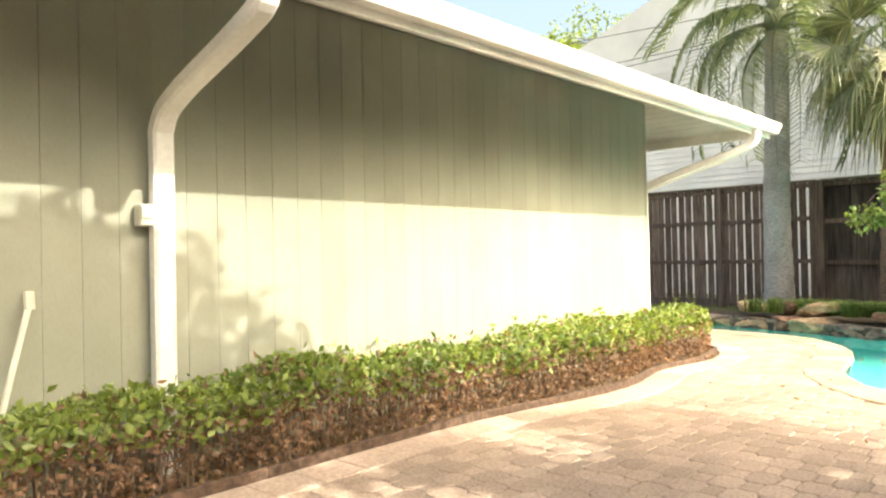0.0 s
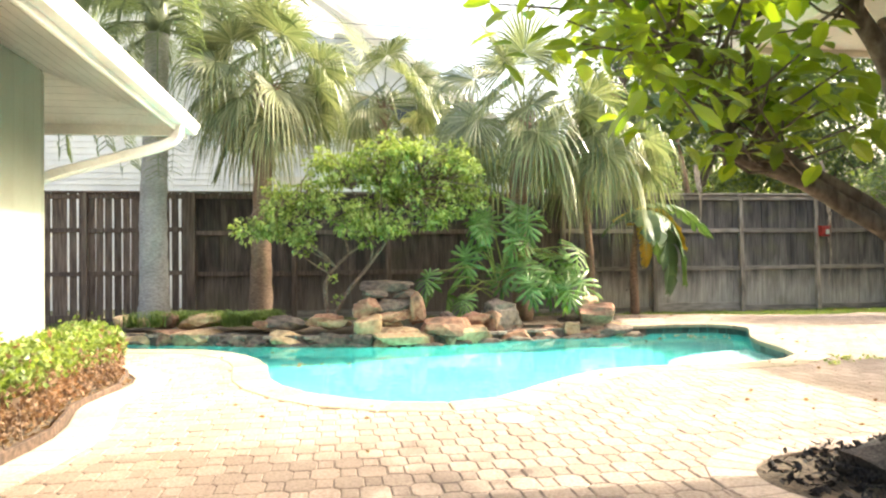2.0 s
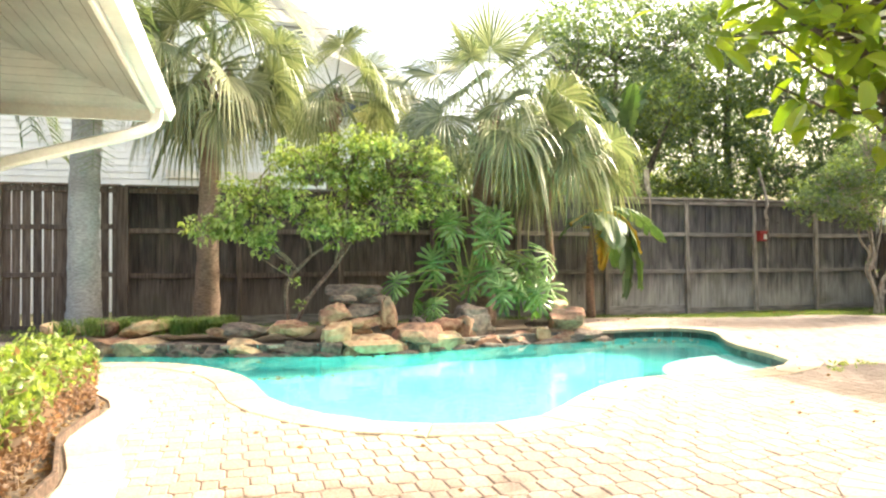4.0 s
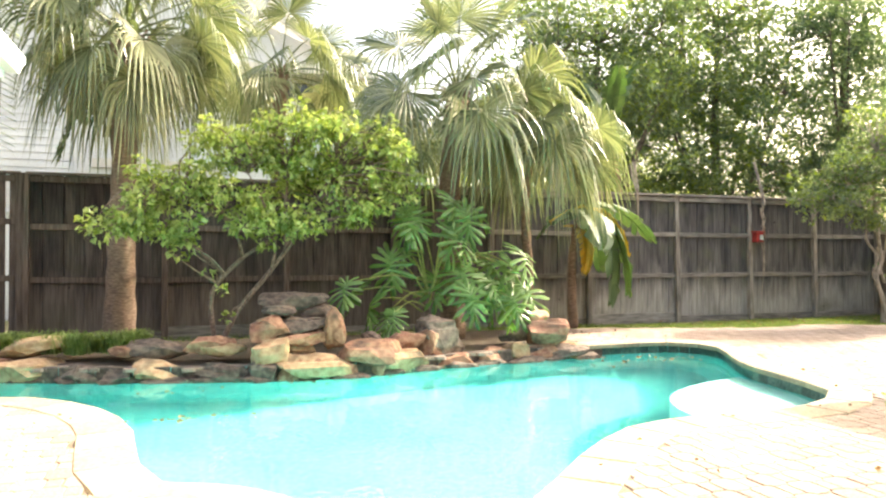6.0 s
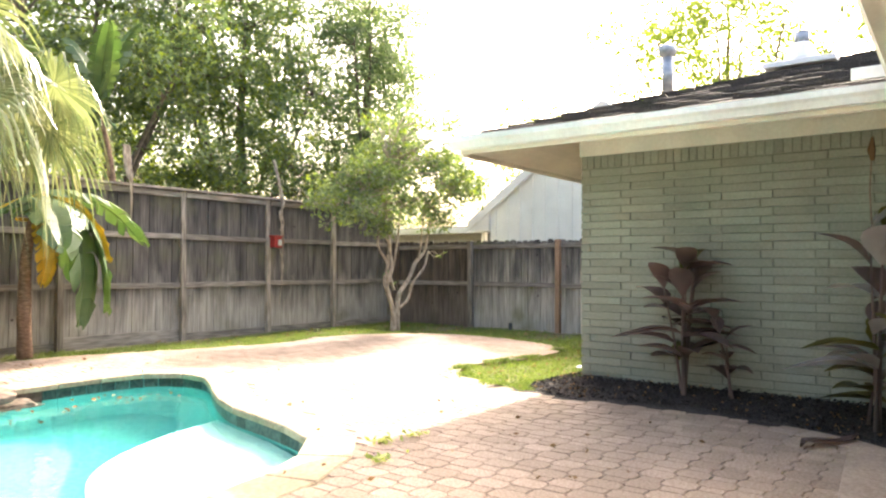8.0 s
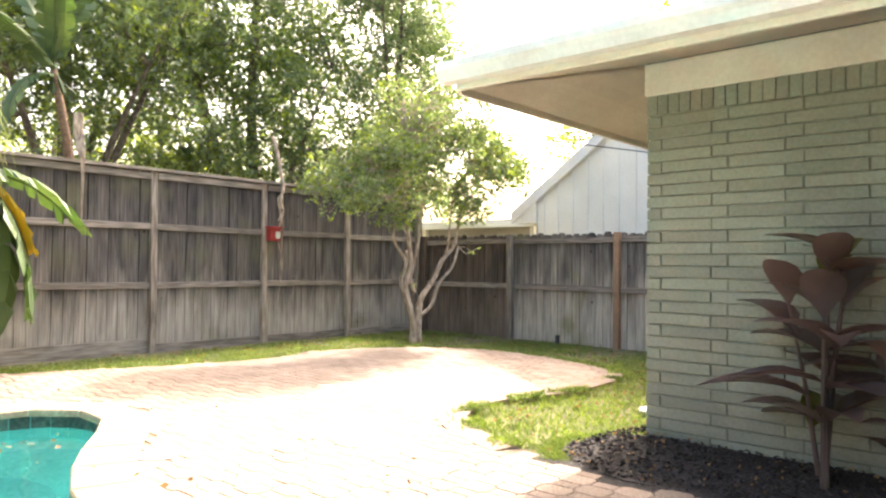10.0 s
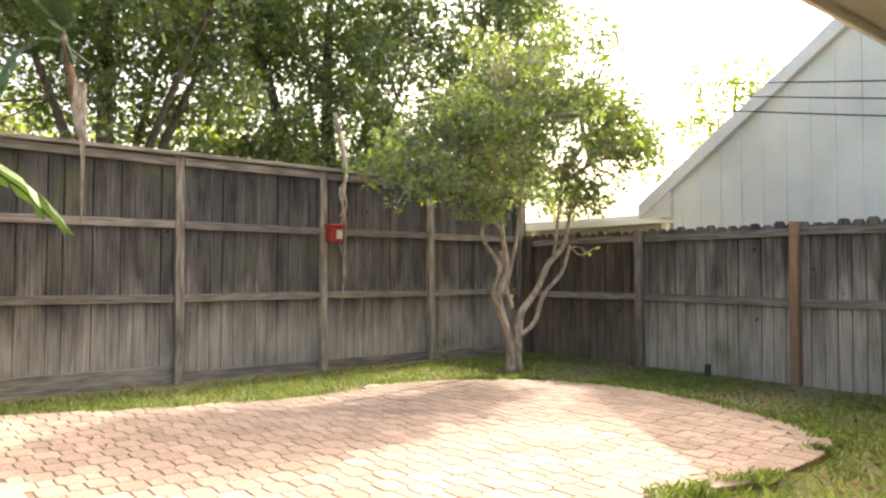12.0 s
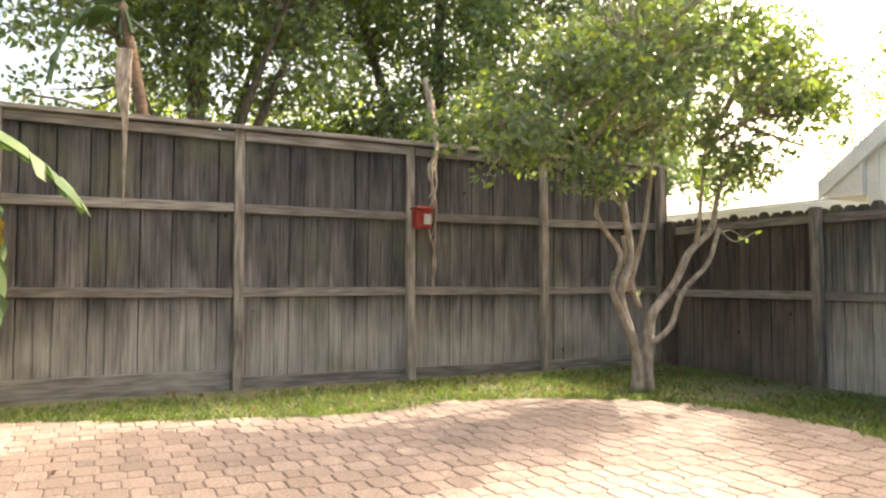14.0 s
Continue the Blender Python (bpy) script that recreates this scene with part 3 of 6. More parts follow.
# sloped boarded soffit: falls from the wall to the fascia
sl = (2.97 - 2.62) / 1.1
for i in range(8):
    x0 = -2.18 + i * 0.138
    x1 = x0 + 0.134
    bm = bmesh.new()
    z0, z1 = 2.97 - (x0 + 2.18) * sl, 2.97 - (x1 + 2.18) * sl
    ends = (8.9 + (x0 + 2.18) * 0.8, 8.9 + (x1 + 2.18) * 0.8)
    bm.faces.new([bm.verts.new(p) for p in ((x0, -6, z0), (x1, -6, z1), (x1, ends[1], z1), (x0, ends[0], z0))])
    bmesh.ops.solidify(bm, geom=bm.faces[:], thickness=0.015)
    keep(part("soffit_board", bm, M_WHITE, siding_house), inv_l)
    y0 = 8.9 + i * 0.11
    y1 = y0 + 0.107
    bm = bmesh.new()
    w0, w1 = -2.18 + (y0 - 8.9) / 0.8, -2.18 + (y1 - 8.9) / 0.8
    z0, z1 = 2.97 - (y0 - 8.9) / 0.8 * sl, 2.97 - (y1 - 8.9) / 0.8 * sl
    bm.faces.new([bm.verts.new(p) for p in ((w0, y0, z0), (w1, y1, z1), (-9, y1, z1), (-9, y0, z0))])
    bmesh.ops.solidify(bm, geom=bm.faces[:], thickness=0.015)
    keep(part("soffit_board", bm, M_WHITE, siding_house), inv_l)
keep(part("fascia", boxed((-1.09, -6, 2.50), (-1.06, 9.82, 2.69), 0.004), M_WHITE, siding_house), inv_l)
keep(part("fascia", boxed((-9, 9.75, 2.52), (-1.09, 9.78, 2.69), 0.004), M_WHITE, siding_house), inv_l)
GUTTER = [(0, 0), (0, 0.115), (0.008, 0.115), (0.008, 0.008), (0.075, 0.008), (0.095, 0.05), (0.112, 0.075), (0.112, 0.115), (0.125, 0.118), (0.125, 0.07), (0.105, 0.045), (0.085, 0)]
keep(part("gutter", extrude_profile(GUTTER, (-1.058, -6, 2.55), (-1.058, 9.85, 2.55)), M_WHITE, siding_house, "white metal gutter"), inv_l)
bm = bmesh.new()
vs = [bm.verts.new(p) for p in ((-1.05, -6, 2.69), (-1.05, 9.85, 2.69), (-5.5, 5.5, 4.1), (-5.5, -6, 4.1), (-9, 9.85, 2.69))]
bm.faces.new([vs[0], vs[1], vs[2], vs[3]])
bm.faces.new([vs[1], vs[4], vs[2]])
bmesh.ops.solidify(bm, geom=bm.faces[:], thickness=0.05)
keep(part("roof", bm, M_SHINGLE, siding_house), inv_l)


def pipe_part(name, pts, w, d, material, parent, inv, label=""):
    """A downspout of oblong section through points, with soft bends."""
    bm = bmesh.new()
    line = smooth_line(pts, 5)
    prev = None
    for i, p in enumerate(line):
        p = Vector(p)
        way = (Vector(line[min(i + 1, len(line) - 1)]) - Vector(line[max(i - 1, 0)])).normalized()
        s = Vector((0, 1, 0))
        o = way.cross(s).normalized()
        prof = [(-1, -0.7), (-0.7, -1), (0.7, -1), (1, -0.7), (1, 0.7), (0.7, 1), (-0.7, 1), (-1, 0.7)]
        ring = [bm.verts.new(p + s * u * w / 2 + o * v * d / 2) for u, v in prof]
        if prev:
            for k in range(8):
                bm.faces.new([prev[k], prev[(k + 1) % 8], ring[(k + 1) % 8], ring[k]])
        else:
            bm.faces.new(ring)
        prev = ring
    bm.faces.new(prev)
    return keep(part(name, bm, material, parent, label, smooth=False), inv)


spout = thing("downspout", "white metal downspout elbowing from gutter to siding", "downspout", (-2.1, 2.9, 0.0), "downspouts")
inv_s = Matrix.Translation((2.1, -2.9, 0))
pipe_part("pipe", [(-1.02, 2.9, 2.57), (-1.03, 2.9, 2.42), (-1.25, 2.9, 2.32), (-1.9, 2.9, 2.12), (-2.1, 2.9, 1.98), (-2.12, 2.9, 1.7), (-2.12, 2.9, 0.1), (-2.02, 2.9, 0.0)], 0.125, 0.09, M_WHITE, spout, inv_s)
spout2 = thing("downspout", "white metal downspout running back under the eave", "downspout", (-2.1, 9.0, 0.0), "downspouts")
inv_s2 = Matrix.Translation((2.1, -9.0, 0))
pipe_part("pipe", [(-1.05, 9.3, 2.57), (-1.06, 9.3, 2.44), (-1.2, 9.25, 2.33), (-1.7, 9.1, 2.15), (-2.24, 8.97, 1.95), (-2.27, 8.97, 1.8), (-2.27, 8.97, 0.1), (-2.27, 9.03, 0.02)], 0.125, 0.095, M_WHITE, spout2, inv_s2)
keep(part("outlet", boxed((-1.075, 2.83, 2.535), (-0.965, 2.97, 2.575), 0.004), M_WHITE, spout), inv_s)
keep(part("outlet", boxed((-1.1, 9.24, 2.535), (-1.0, 9.36, 2.575), 0.004), M_WHITE, spout2), inv_s2)
jbox = thing("junction_box", "small pale grey electrical box on the siding", "electrical box", (-2.15, 2.8, 1.46))
part("box_body", boxed((-0.03, -0.04, -0.062), (0.055, 0.04, 0.062), 0.008), M_BOX, jbox)
part("cover", boxed((0.056, -0.035, -0.02), (0.066, 0.035, 0.056), 0.004), M_BOX, jbox)
conduit = thing("conduit", "thin pale pipe leaning against the siding", "pipe", (-2.1, 2.2, 0.0))
bm = tube_into(bmesh.new(), [(0.22, -0.3, 0.0), (0.1, -0.14, 0.55), (0.0, 0.0, 1.0)], [0.016] * 3, 8)
part("pipe", bm, M_BOX, conduit, smooth=True)
part("fitting", tube_into(bmesh.new(), [(0.005, 0, 0.97), (-0.01, 0, 1.06)], [0.026, 0.026], 8), M_BOX, conduit)

# the house with the painted brick
brick_house = thing("house", "low ranch house with sage painted brick and shingle roof", "house", (11, 3, 0), kind="structure")
inv_b = Matrix.Translation((-11, -3, 0))
keep(part("wall", boxed((9.143, -6, -0.05), (20, 8.687, 2.62)), M_MORTAR, brick_house), inv_b)
keep(part("wall", boxed((4.5, -6, -0.05), (9.14, 4.6, 2.5)), M_MORTAR, brick_house), inv_b)
# boxed soffits, frieze, fascia, gutters
for quad in (((8.08, 5.72, 2.39), (9.12, 5.72, 2.60), (9.12, 8.70, 2.60), (8.08, 9.47, 2.36)), ((9.12, 8.70, 2.60), (20.8, 8.70, 2.60), (20.8, 9.47, 2.36), (8.08, 9.47, 2.36))):
    bm = bmesh.new()
    bm.faces.new([bm.verts.new((x, y, z + 0.012)) for x, y, z in quad])
    bmesh.ops.solidify(bm, geom=bm.faces[:], thickness=0.012)
    keep(part("soffit", bm, M_CREAM, brick_house, "cream boarded soffit"), inv_b)
for lo, hi in (((3.08, 4.62, 2.43), (9.1, 5.717, 2.455)), ((3.08, -6, 2.43), (4.48, 4.615, 2.455))):
    keep(part("soffit", boxed(lo, hi), M_CREAM, brick_house, "cream boarded soffit"), inv_b)
for i in range(6):
    y = 8.76 + i * 0.115
    z, x = 2.60 - (y - 8.7) * 0.31, 9.12 - (y - 8.7) * 1.35
    bm = bmesh.new()
    bm.faces.new([bm.verts.new(p) for p in ((x, y, z - 0.004), (20.7, y, z - 0.004), (20.7, y + 0.106, z - 0.037), (x - 0.143, y + 0.106, z - 0.037))])
    bmesh.ops.solidify(bm, geom=bm.faces[:], thickness=0.008)
    keep(part("soffit_batten", bm, M_CREAM, brick_house), inv_b)
keep(part("frieze", boxed((9.114, 4.62, 2.39), (9.142, 8.716, 2.605), 0.004), M_CREAM, brick_house), inv_b)
keep(part("frieze", boxed((9.145, 8.688, 2.39), (20, 8.716, 2.60), 0.004), M_CREAM, brick_house), inv_b)
keep(part("fascia", boxed((8.05, 5.75, 2.345), (8.08, 9.5, 2.505), 0.004), M_CREAM, brick_house), inv_b)
keep(part("fascia", boxed((8.08, 9.472, 2.325), (20.8, 9.5, 2.505), 0.004), M_CREAM, brick_house), inv_b)
keep(part("fascia", boxed((3.08, 5.72, 2.39), (8.05, 5.747, 2.555), 0.004), M_CREAM, brick_house), inv_b)
keep(part("fascia", boxed((3.05, -6, 2.39), (3.078, 5.747, 2.555), 0.004), M_CREAM, brick_house), inv_b)
keep(part("gutter", extrude_profile(GUTTER, (8.048, 9.56, 2.385), (8.048, 5.752, 2.385)), M_WHITE, brick_house, "white metal gutter"), inv_b)
keep(part("gutter", extrude_profile(GUTTER, (8.0, 5.75, 2.44), (3.04, 5.75, 2.44)), M_CREAM, brick_house, "cream metal gutter"), inv_b)
keep(part("splash_guard", boxed((7.98, 5.76, 2.555), (7.995, 6.1, 2.64), 0.003), M_WHITE, brick_house), inv_b)
keep(part("splash_guard", boxed((7.65, 5.872, 2.555), (7.98, 5.886, 2.64), 0.003), M_WHITE, brick_house), inv_b)


def shingle_roof(corners, rows, parent, inv, name="roof"):
    """Courses of shingles lapped up a slope: corners low a, low b, high b, high a."""
    a, b, c, d = (Vector(p) for p in corners)
    nrm = (b - a).cross(d - a).normalized()
    if nrm.z < 0:
        nrm = -nrm
    rnd = random.Random(3)
    verts, faces = [], []
    for r in range(rows):
        t0, t1 = r / rows, (r + 1.15) / rows
        l0, r0 = a.lerp(d, t0), b.lerp(c, t0)
        l1, r1 = a.lerp(d, min(t1, 1)), b.lerp(c, min(t1, 1))
        n = max(1, int((r0 - l0).length / 0.3))
        off = rnd.random() * 0.6
        for i in range(n):
            u0, u1 = (i + off * 0) / n, (i + 1) / n - 0.006 / 0.3 / n
            lift = 0.022 + rnd.uniform(0, 0.01)
            k = len(verts)
            verts += [l0.lerp(r0, u0) + nrm * lift, l0.lerp(r0, u1) + nrm * lift, l1.lerp(r1, u1) + nrm * 0.006, l1.lerp(r1, u0) + nrm * 0.006,
                      l0.lerp(r0, u0), l0.lerp(r0, u1)]
            faces += [(k, k + 1, k + 2, k + 3), (k + 4, k + 5, k + 1, k)]
    ob = new(name, mesh_of(name, verts, faces, M_SHINGLE))
    ob.parent = parent
    tagged(ob, kind="stuff")
    return keep(ob, inv)


shingle_roof([(7.98, 9.54, 2.495), (7.98, 5.8, 2.495), (13.2, 4.3, 4.25), (13.2, 4.5, 4.25)], 26, brick_house, inv_b)
shingle_roof([(7.98, 5.8, 2.5), (3.0, 5.82, 2.57), (6.0, 1.5, 4.2), (13.2, 1.5, 4.25)], 26, brick_house, inv_b)
bm = bmesh.new()
for quad in (((7.99, 9.53, 2.485), (20.9, 9.55, 2.6), (15, 4.5, 4.24), (13.2, 4.5, 4.24)), ((7.99, 9.53, 2.485), (13.2, 4.5, 4.23), (13.2, 1.5, 4.23), (7.99, 5.8, 2.485)),
             ((7.99, 5.8, 2.485), (13.2, 1.5, 4.23), (6, 1.5, 4.18), (3.0, 5.82, 2.555)), ((3.0, 5.82, 2.555), (6, 1.5, 4.18), (6, -6, 4.18), (3.0, -6, 2.555)),
             ((15, 4.5, 4.24), (20.9, 9.55, 2.6), (20.9, -6, 2.6), (15, -6, 4.24)), ((13.2, 4.5, 4.24), (15, 4.5, 4.24), (15, -6, 4.24), (13.2, -6, 4.24)), ((6, 1.5, 4.18), (13.2, 1.5, 4.23), (13.2, -6, 4.23), (6, -6, 4.18))):
    bm.faces.new([bm.verts.new(p) for p in quad])
keep(part("roof_deck", bm, M_SHINGLE, brick_house), inv_b)
vent = thing("roof_vent", "galvanised vent pipe on the shingle roof", "roof vent", (11.0, 8.42, 3.42))
part("pipe", tube_into(bmesh.new(), [(0, 0, 0), (0, 0, 0.45)], [0.07, 0.07], 12), M_METAL, vent, smooth=True)
part("cap", tube_into(bmesh.new(), [(0, 0, 0.43), (0, 0, 0.49), (0, 0, 0.56), (0, 0, 0.6)], [0.07, 0.11, 0.11, 0.05], 12), M_METAL, vent, smooth=True)
vent = thing("roof_vent", "white sheet metal roof vent on flashing", "roof vent", (10.65, 6.85, 3.41))
part("flashing", boxed((-0.25, -0.35, -0.04), (0.3, 0.35, 0.02), 0.005), M_WHITE, vent)
part("cone", tube_into(bmesh.new(), [(0, 0, 0), (0, 0, 0.1), (0, 0, 0.22), (0, 0, 0.24)], [0.2, 0.17, 0.1, 0.08], 12), M_WHITE, vent, smooth=True)
part("cap", tube_into(bmesh.new(), [(0, 0, 0.22), (0, 0, 0.36)], [0.07, 0.08], 12), M_METAL, vent, smooth=True)

# neighbours beyond the fences
grey_house = thing("house", "pale grey board-and-batten gable house beyond the fence", "house", (21, 12.1, 0.05), kind="structure")
inv_g = Matrix.Translation((-21, -12, 0))
bm = bmesh.new()
f = bm.faces.new([bm.verts.new(p) for p in ((17, 14.75, -0.05), (17, 14.75, 2.6), (17, 11.8, 4.75), (17, 9.95, 3.4), (17, 9.95, -0.05))])
up = bmesh.ops.extrude_face_region(bm, geom=[f])["geom"]
bmesh.ops.translate(bm, verts=[v for v in up if isinstance(v, bmesh.types.BMVert)], vec=(7.4, 0, 0))
keep(part("wall", bm, M_GREYWALL, grey_house), inv_g)
for i in range(14):
    y = 14.6 - i * 0.34
    top = 4.7 - abs(y - 11.8) * 0.73
    keep(part("batten", boxed((16.965, y - 0.02, 0), (16.999, y + 0.02, top - 0.05)), M_GREYWALL, grey_house), inv_g)


def slab(name, pts, x0, x1, material, parent, inv):
    """An outline in the y-z plane, drawn out along x."""
    bm = bmesh.new()
    f = bm.faces.new([bm.verts.new((x0, y, z)) for y, z in pts])
    up = bmesh.ops.extrude_face_region(bm, geom=[f])["geom"]
    bmesh.ops.translate(bm, verts=[v for v in up if isinstance(v, bmesh.types.BMVert)], vec=(x1 - x0, 0, 0))
    return keep(part(name, bm, material, parent), inv)


for e, z in ((15.35, 2.32), (9.75, 3.41)):
    slab("roof", [(e, z - 0.12), (11.8, 4.79), (11.8, 4.91), (e, z)], 16.92, 24.6, M_OLDROOF, grey_house, inv_g)
    slab("rake_board", [(e, z - 0.25), (11.8, 4.66), (11.8, 4.9), (e, z - 0.01)], 16.87, 16.917, M_WHITE, grey_house, inv_g)
slab("soffit", [(14.76, 2.08), (15.3, 2.08), (15.3, 2.2), (14.76, 2.59)], 16.92, 24.5, M_WHITE, grey_house, inv_g)
carport = thing("carport", "low flat-roofed carport with pale fascia beyond the fence", "carport", (21, 18.5, -0.1), kind="structure")
part("roof", boxed((-2.0, -2.3, 2.32), (5, 5, 2.5), 0.01), M_OLDROOF, carport)
part("fascia", boxed((-2.06, -2.36, 2.3), (-2.0, 5, 2.45), 0.01), M_STUCCO, carport)
for y in (-2.1, 1.5, 4.8):
    part("post", boxed((-1.95, y - 0.06, -0.05), (-1.83, y + 0.06, 2.32)), M_CREAM, carport)
part("wall", boxed((-1.6, -2.2, -0.05), (-1.5, 4.9, 2.315)), M_CONCRETE, carport)

white_house = thing("house", "white two-storey clapboard house behind the fence", "house", (-3, 24, 0), kind="structure")
inv_w = Matrix.Translation((3, -24, 0))
bm = bmesh.new()
f = bm.faces.new([bm.verts.new(p) for p in ((-14, 21, -0.05), (-14, 21, 6.6), (-6, 21, 9.6), (2.9, 21, 6.2), (5.5, 21, 4.4), (5.5, 21, -0.05))])
up = bmesh.ops.extrude_face_region(bm, geom=[f])["geom"]
bmesh.ops.translate(bm, verts=[v for v in up if isinstance(v, bmesh.types.BMVert)], vec=(0, 8, 0))
keep(part("wall", bm, M_STUCCO, white_house), inv_w)
for i in range(28):
    z = 2.2 + i * 0.16
    keep(part("clapboard", extrude_profile([(0, 0), (0.022, 0), (0.006, 0.155), (0, 0.155)], (-13, 20.995, z), (-2.36, 20.995, z)), M_STUCCO, white_house), inv_w)
bm = bmesh.new()
vs = [bm.verts.new(p) for p in ((-3.0, 20.55, 10.4), (6.6, 20.55, 3.9), (6.6, 29.5, 3.9), (-3.0, 29.5, 10.4))]
bm.faces.new(vs)
bmesh.ops.solidify(bm, geom=bm.faces[:], thickness=0.14)
keep(part("roof", bm, M_STUCCO, white_house), inv_w)
keep(part("eave", boxed((0.2, 20.3, 5.45), (4.2, 20.98, 5.6), 0.01), M_CREAM, white_house), inv_w)
for x in (-1.1, 0.15, 1.4):
    keep(part("panel_seam", boxed((x - 0.03, 20.97, 0), (x + 0.03, 20.992, 5.4)), M_STUCCO, white_house), inv_w)
bm = bmesh.new()
f = bm.faces.new([bm.verts.new(p) for p in ((-3.0, 20.6, 10.0), (6.6, 20.6, 3.5), (6.6, 20.6, 3.72), (-3.0, 20.6, 10.22))])
up = bmesh.ops.extrude_face_region(bm, geom=[f])["geom"]
bmesh.ops.translate(bm, verts=[v for v in up if isinstance(v, bmesh.types.BMVert)], vec=(0, 0.08, 0))
keep(part("rake_board", bm, M_CREAM, white_house), inv_w)
louver = keep(part("gable_vent", boxed((0.5, 20.95, 6.1), (1.5, 20.99, 7.3), 0.004), M_STUCCO, white_house), inv_w)
for k in range(9):
    part("slat", boxed((0.56, 20.9, 6.2 + k * 0.12), (1.44, 20.948, 6.26 + k * 0.12), 0.004), M_STUCCO, louver)
win = keep(part("window", boxed((2.0, 20.93, 4.85), (3.5, 20.985, 5.42), 0.005), M_WHITE, white_house), inv_w)
for i in range(2):
    part("pane", boxed((2.06 + i * 0.72, 20.91, 4.91), (2.06 + i * 0.72 + 0.66, 20.928, 5.36)), M_GLASS, win)
keep(part("corner_board", boxed((-2.35, 20.95, 0), (-2.2, 20.985, 6.6), 0.005), M_STUCCO, white_house), inv_w)
keep(part("band_board", boxed((-2.0, 20.94, 3.2), (0.6, 20.98, 3.4), 0.005), M_CREAM, white_house), inv_w)


# plants: leaves, stems, palms
def leaf_mesh(name, centers, ways, lengths, widths, materials, fold=0.25, pick=None, rng=None, droop=0.0):
    """Many small folded leaves in one mesh: each a rhomb creased along its midrib."""
    c, w = np.asarray(centers, float), np.asarray(ways, float)
    n = len(c)
    w = w / np.maximum(np.linalg.norm(w, axis=1, keepdims=True), 1e-9)
    r = rng.normal(size=(n, 3))
    s = np.cross(w, r)
    s /= np.maximum(np.linalg.norm(s, axis=1, keepdims=True), 1e-9)
    u = np.cross(s, w)
    L, W = np.asarray(lengths)[:, None], np.asarray(widths)[:, None]
    base = c - w * L * 0.5
    tip = c + w * L * 0.5 - np.array([0, 0, 1.0]) * droop * L
    left = c + s * W * 0.5 + u * W * fold - w * L * 0.06
    right = c - s * W * 0.5 + u * W * fold - w * L * 0.06
    v = np.stack([base, right, tip, left], 1).reshape(-1, 3)
    k = np.arange(n)[:, None] * 4
    f = np.concatenate([k + [0, 1, 2], k + [0, 2, 3]], 1).reshape(-1, 3)
    me = bpy.data.meshes.new(name)
    me.vertices.add(len(v))
    me.vertices.foreach_set("co", v.ravel())
    me.loops.add(len(f) * 3)
    me.loops.foreach_set("vertex_index", f.ravel())
    me.polygons.add(len(f))
    me.polygons.foreach_set("loop_start", np.arange(len(f)) * 3)
    for m in materials:
        me.materials.append(m)
    if pick is not None:
        me.polygons.foreach_set("material_index", np.repeat(pick, 2).astype(int))
    me.update(calc_edges=True)
    return me


def crown_points(rng, clumps, per, spread, flat=0.75):
    """Leaf places gathered in uneven clumps, with the way from each clump's heart."""
    out, way = [], []
    for x, y, z, r in clumps:
        k = max(3, int(per * (r / spread) ** 2))
        d = rng.normal(size=(k, 3))
        d /= np.linalg.norm(d, axis=1, keepdims=True)
        rad = r * rng.uniform(0.35, 1.08, size=(k, 1)) ** 0.6
        out.append(np.array([x, y, z]) + d * rad * (1, 1, flat))
        way.append(d + rng.normal(size=(k, 3)) * 0.7 + (0, 0, 0.1))
    return np.concatenate(out), np.concatenate(way)


def cloud(rng, center, radii, n, r_clump, skin=0.55):
    """Clump hearts in an egg, thicker near its skin."""
    res = []
    while len(res) < n:
        d = rng.normal(size=3)
        d /= np.linalg.norm(d)
        q = d * rng.uniform(skin, 1.0)
        res.append((*(np.array(center) + q * radii), r_clump * rng.uniform(0.6, 1.35)))
    return res


def tree(label, base, stems, clumps, leaf, per, mats, bark, name="tree", category="tree", seed=1, twigs=True, parts_spread=0.5, droop=0.1):
    """stems: lists of (points, radii). clumps: hearts of the crown, relative to base."""
    rng = np.random.default_rng(seed)
    rnd = random.Random(seed)
    t = thing(name, label, category, base)
    for i, (pts, radii) in enumerate(stems):
        line = smooth_line(pts, 4)
        rr = np.interp(np.linspace(0, 1, len(line)), np.linspace(0, 1, len(radii)), radii)
        part("trunk" if i == 0 else "limb", tube_into(bmesh.new(), line, list(rr), 8, 0.08, rnd), bark, t, smooth=True)
    if twigs:
        bm = bmesh.new()
        tips = [np.array(p) for pts, _ in stems for p in smooth_line(pts, 4)[4:]]
        for cx, cy, cz, r in clumps:
            c = np.array((cx, cy, cz))
            a = min(tips, key=lambda q: np.linalg.norm(q - c) + 0.5 * max(0, q[2] - c[2]))
            m = (a + c) / 2 + rng.normal(size=3) * 0.12 * np.linalg.norm(c - a) + (0, 0, 0.05)
            reach = np.linalg.norm(c - a)
            tube_into(bm, smooth_line([tuple(a), tuple(m), tuple(c)], 3), list(np.linspace(0.008 + 0.012 * reach, 0.004, 7)), 5)
        tagged(part("twig_growth", bm, bark, t), kind="stuff")
    pos, way = crown_points(rng, clumps, per, parts_spread)
    n = len(pos)
    size = leaf * rng.uniform(0.65, 1.3, n)
    pick = rng.choice(len(mats), n, p=[0.75, 0.25][: len(mats)] if len(mats) == 2 else [1.0])
    ob = new("crown", leaf_mesh("crown", pos, way, size, size * 0.55, mats, 0.2, pick, rng, droop))
    ob.parent = t
    return t


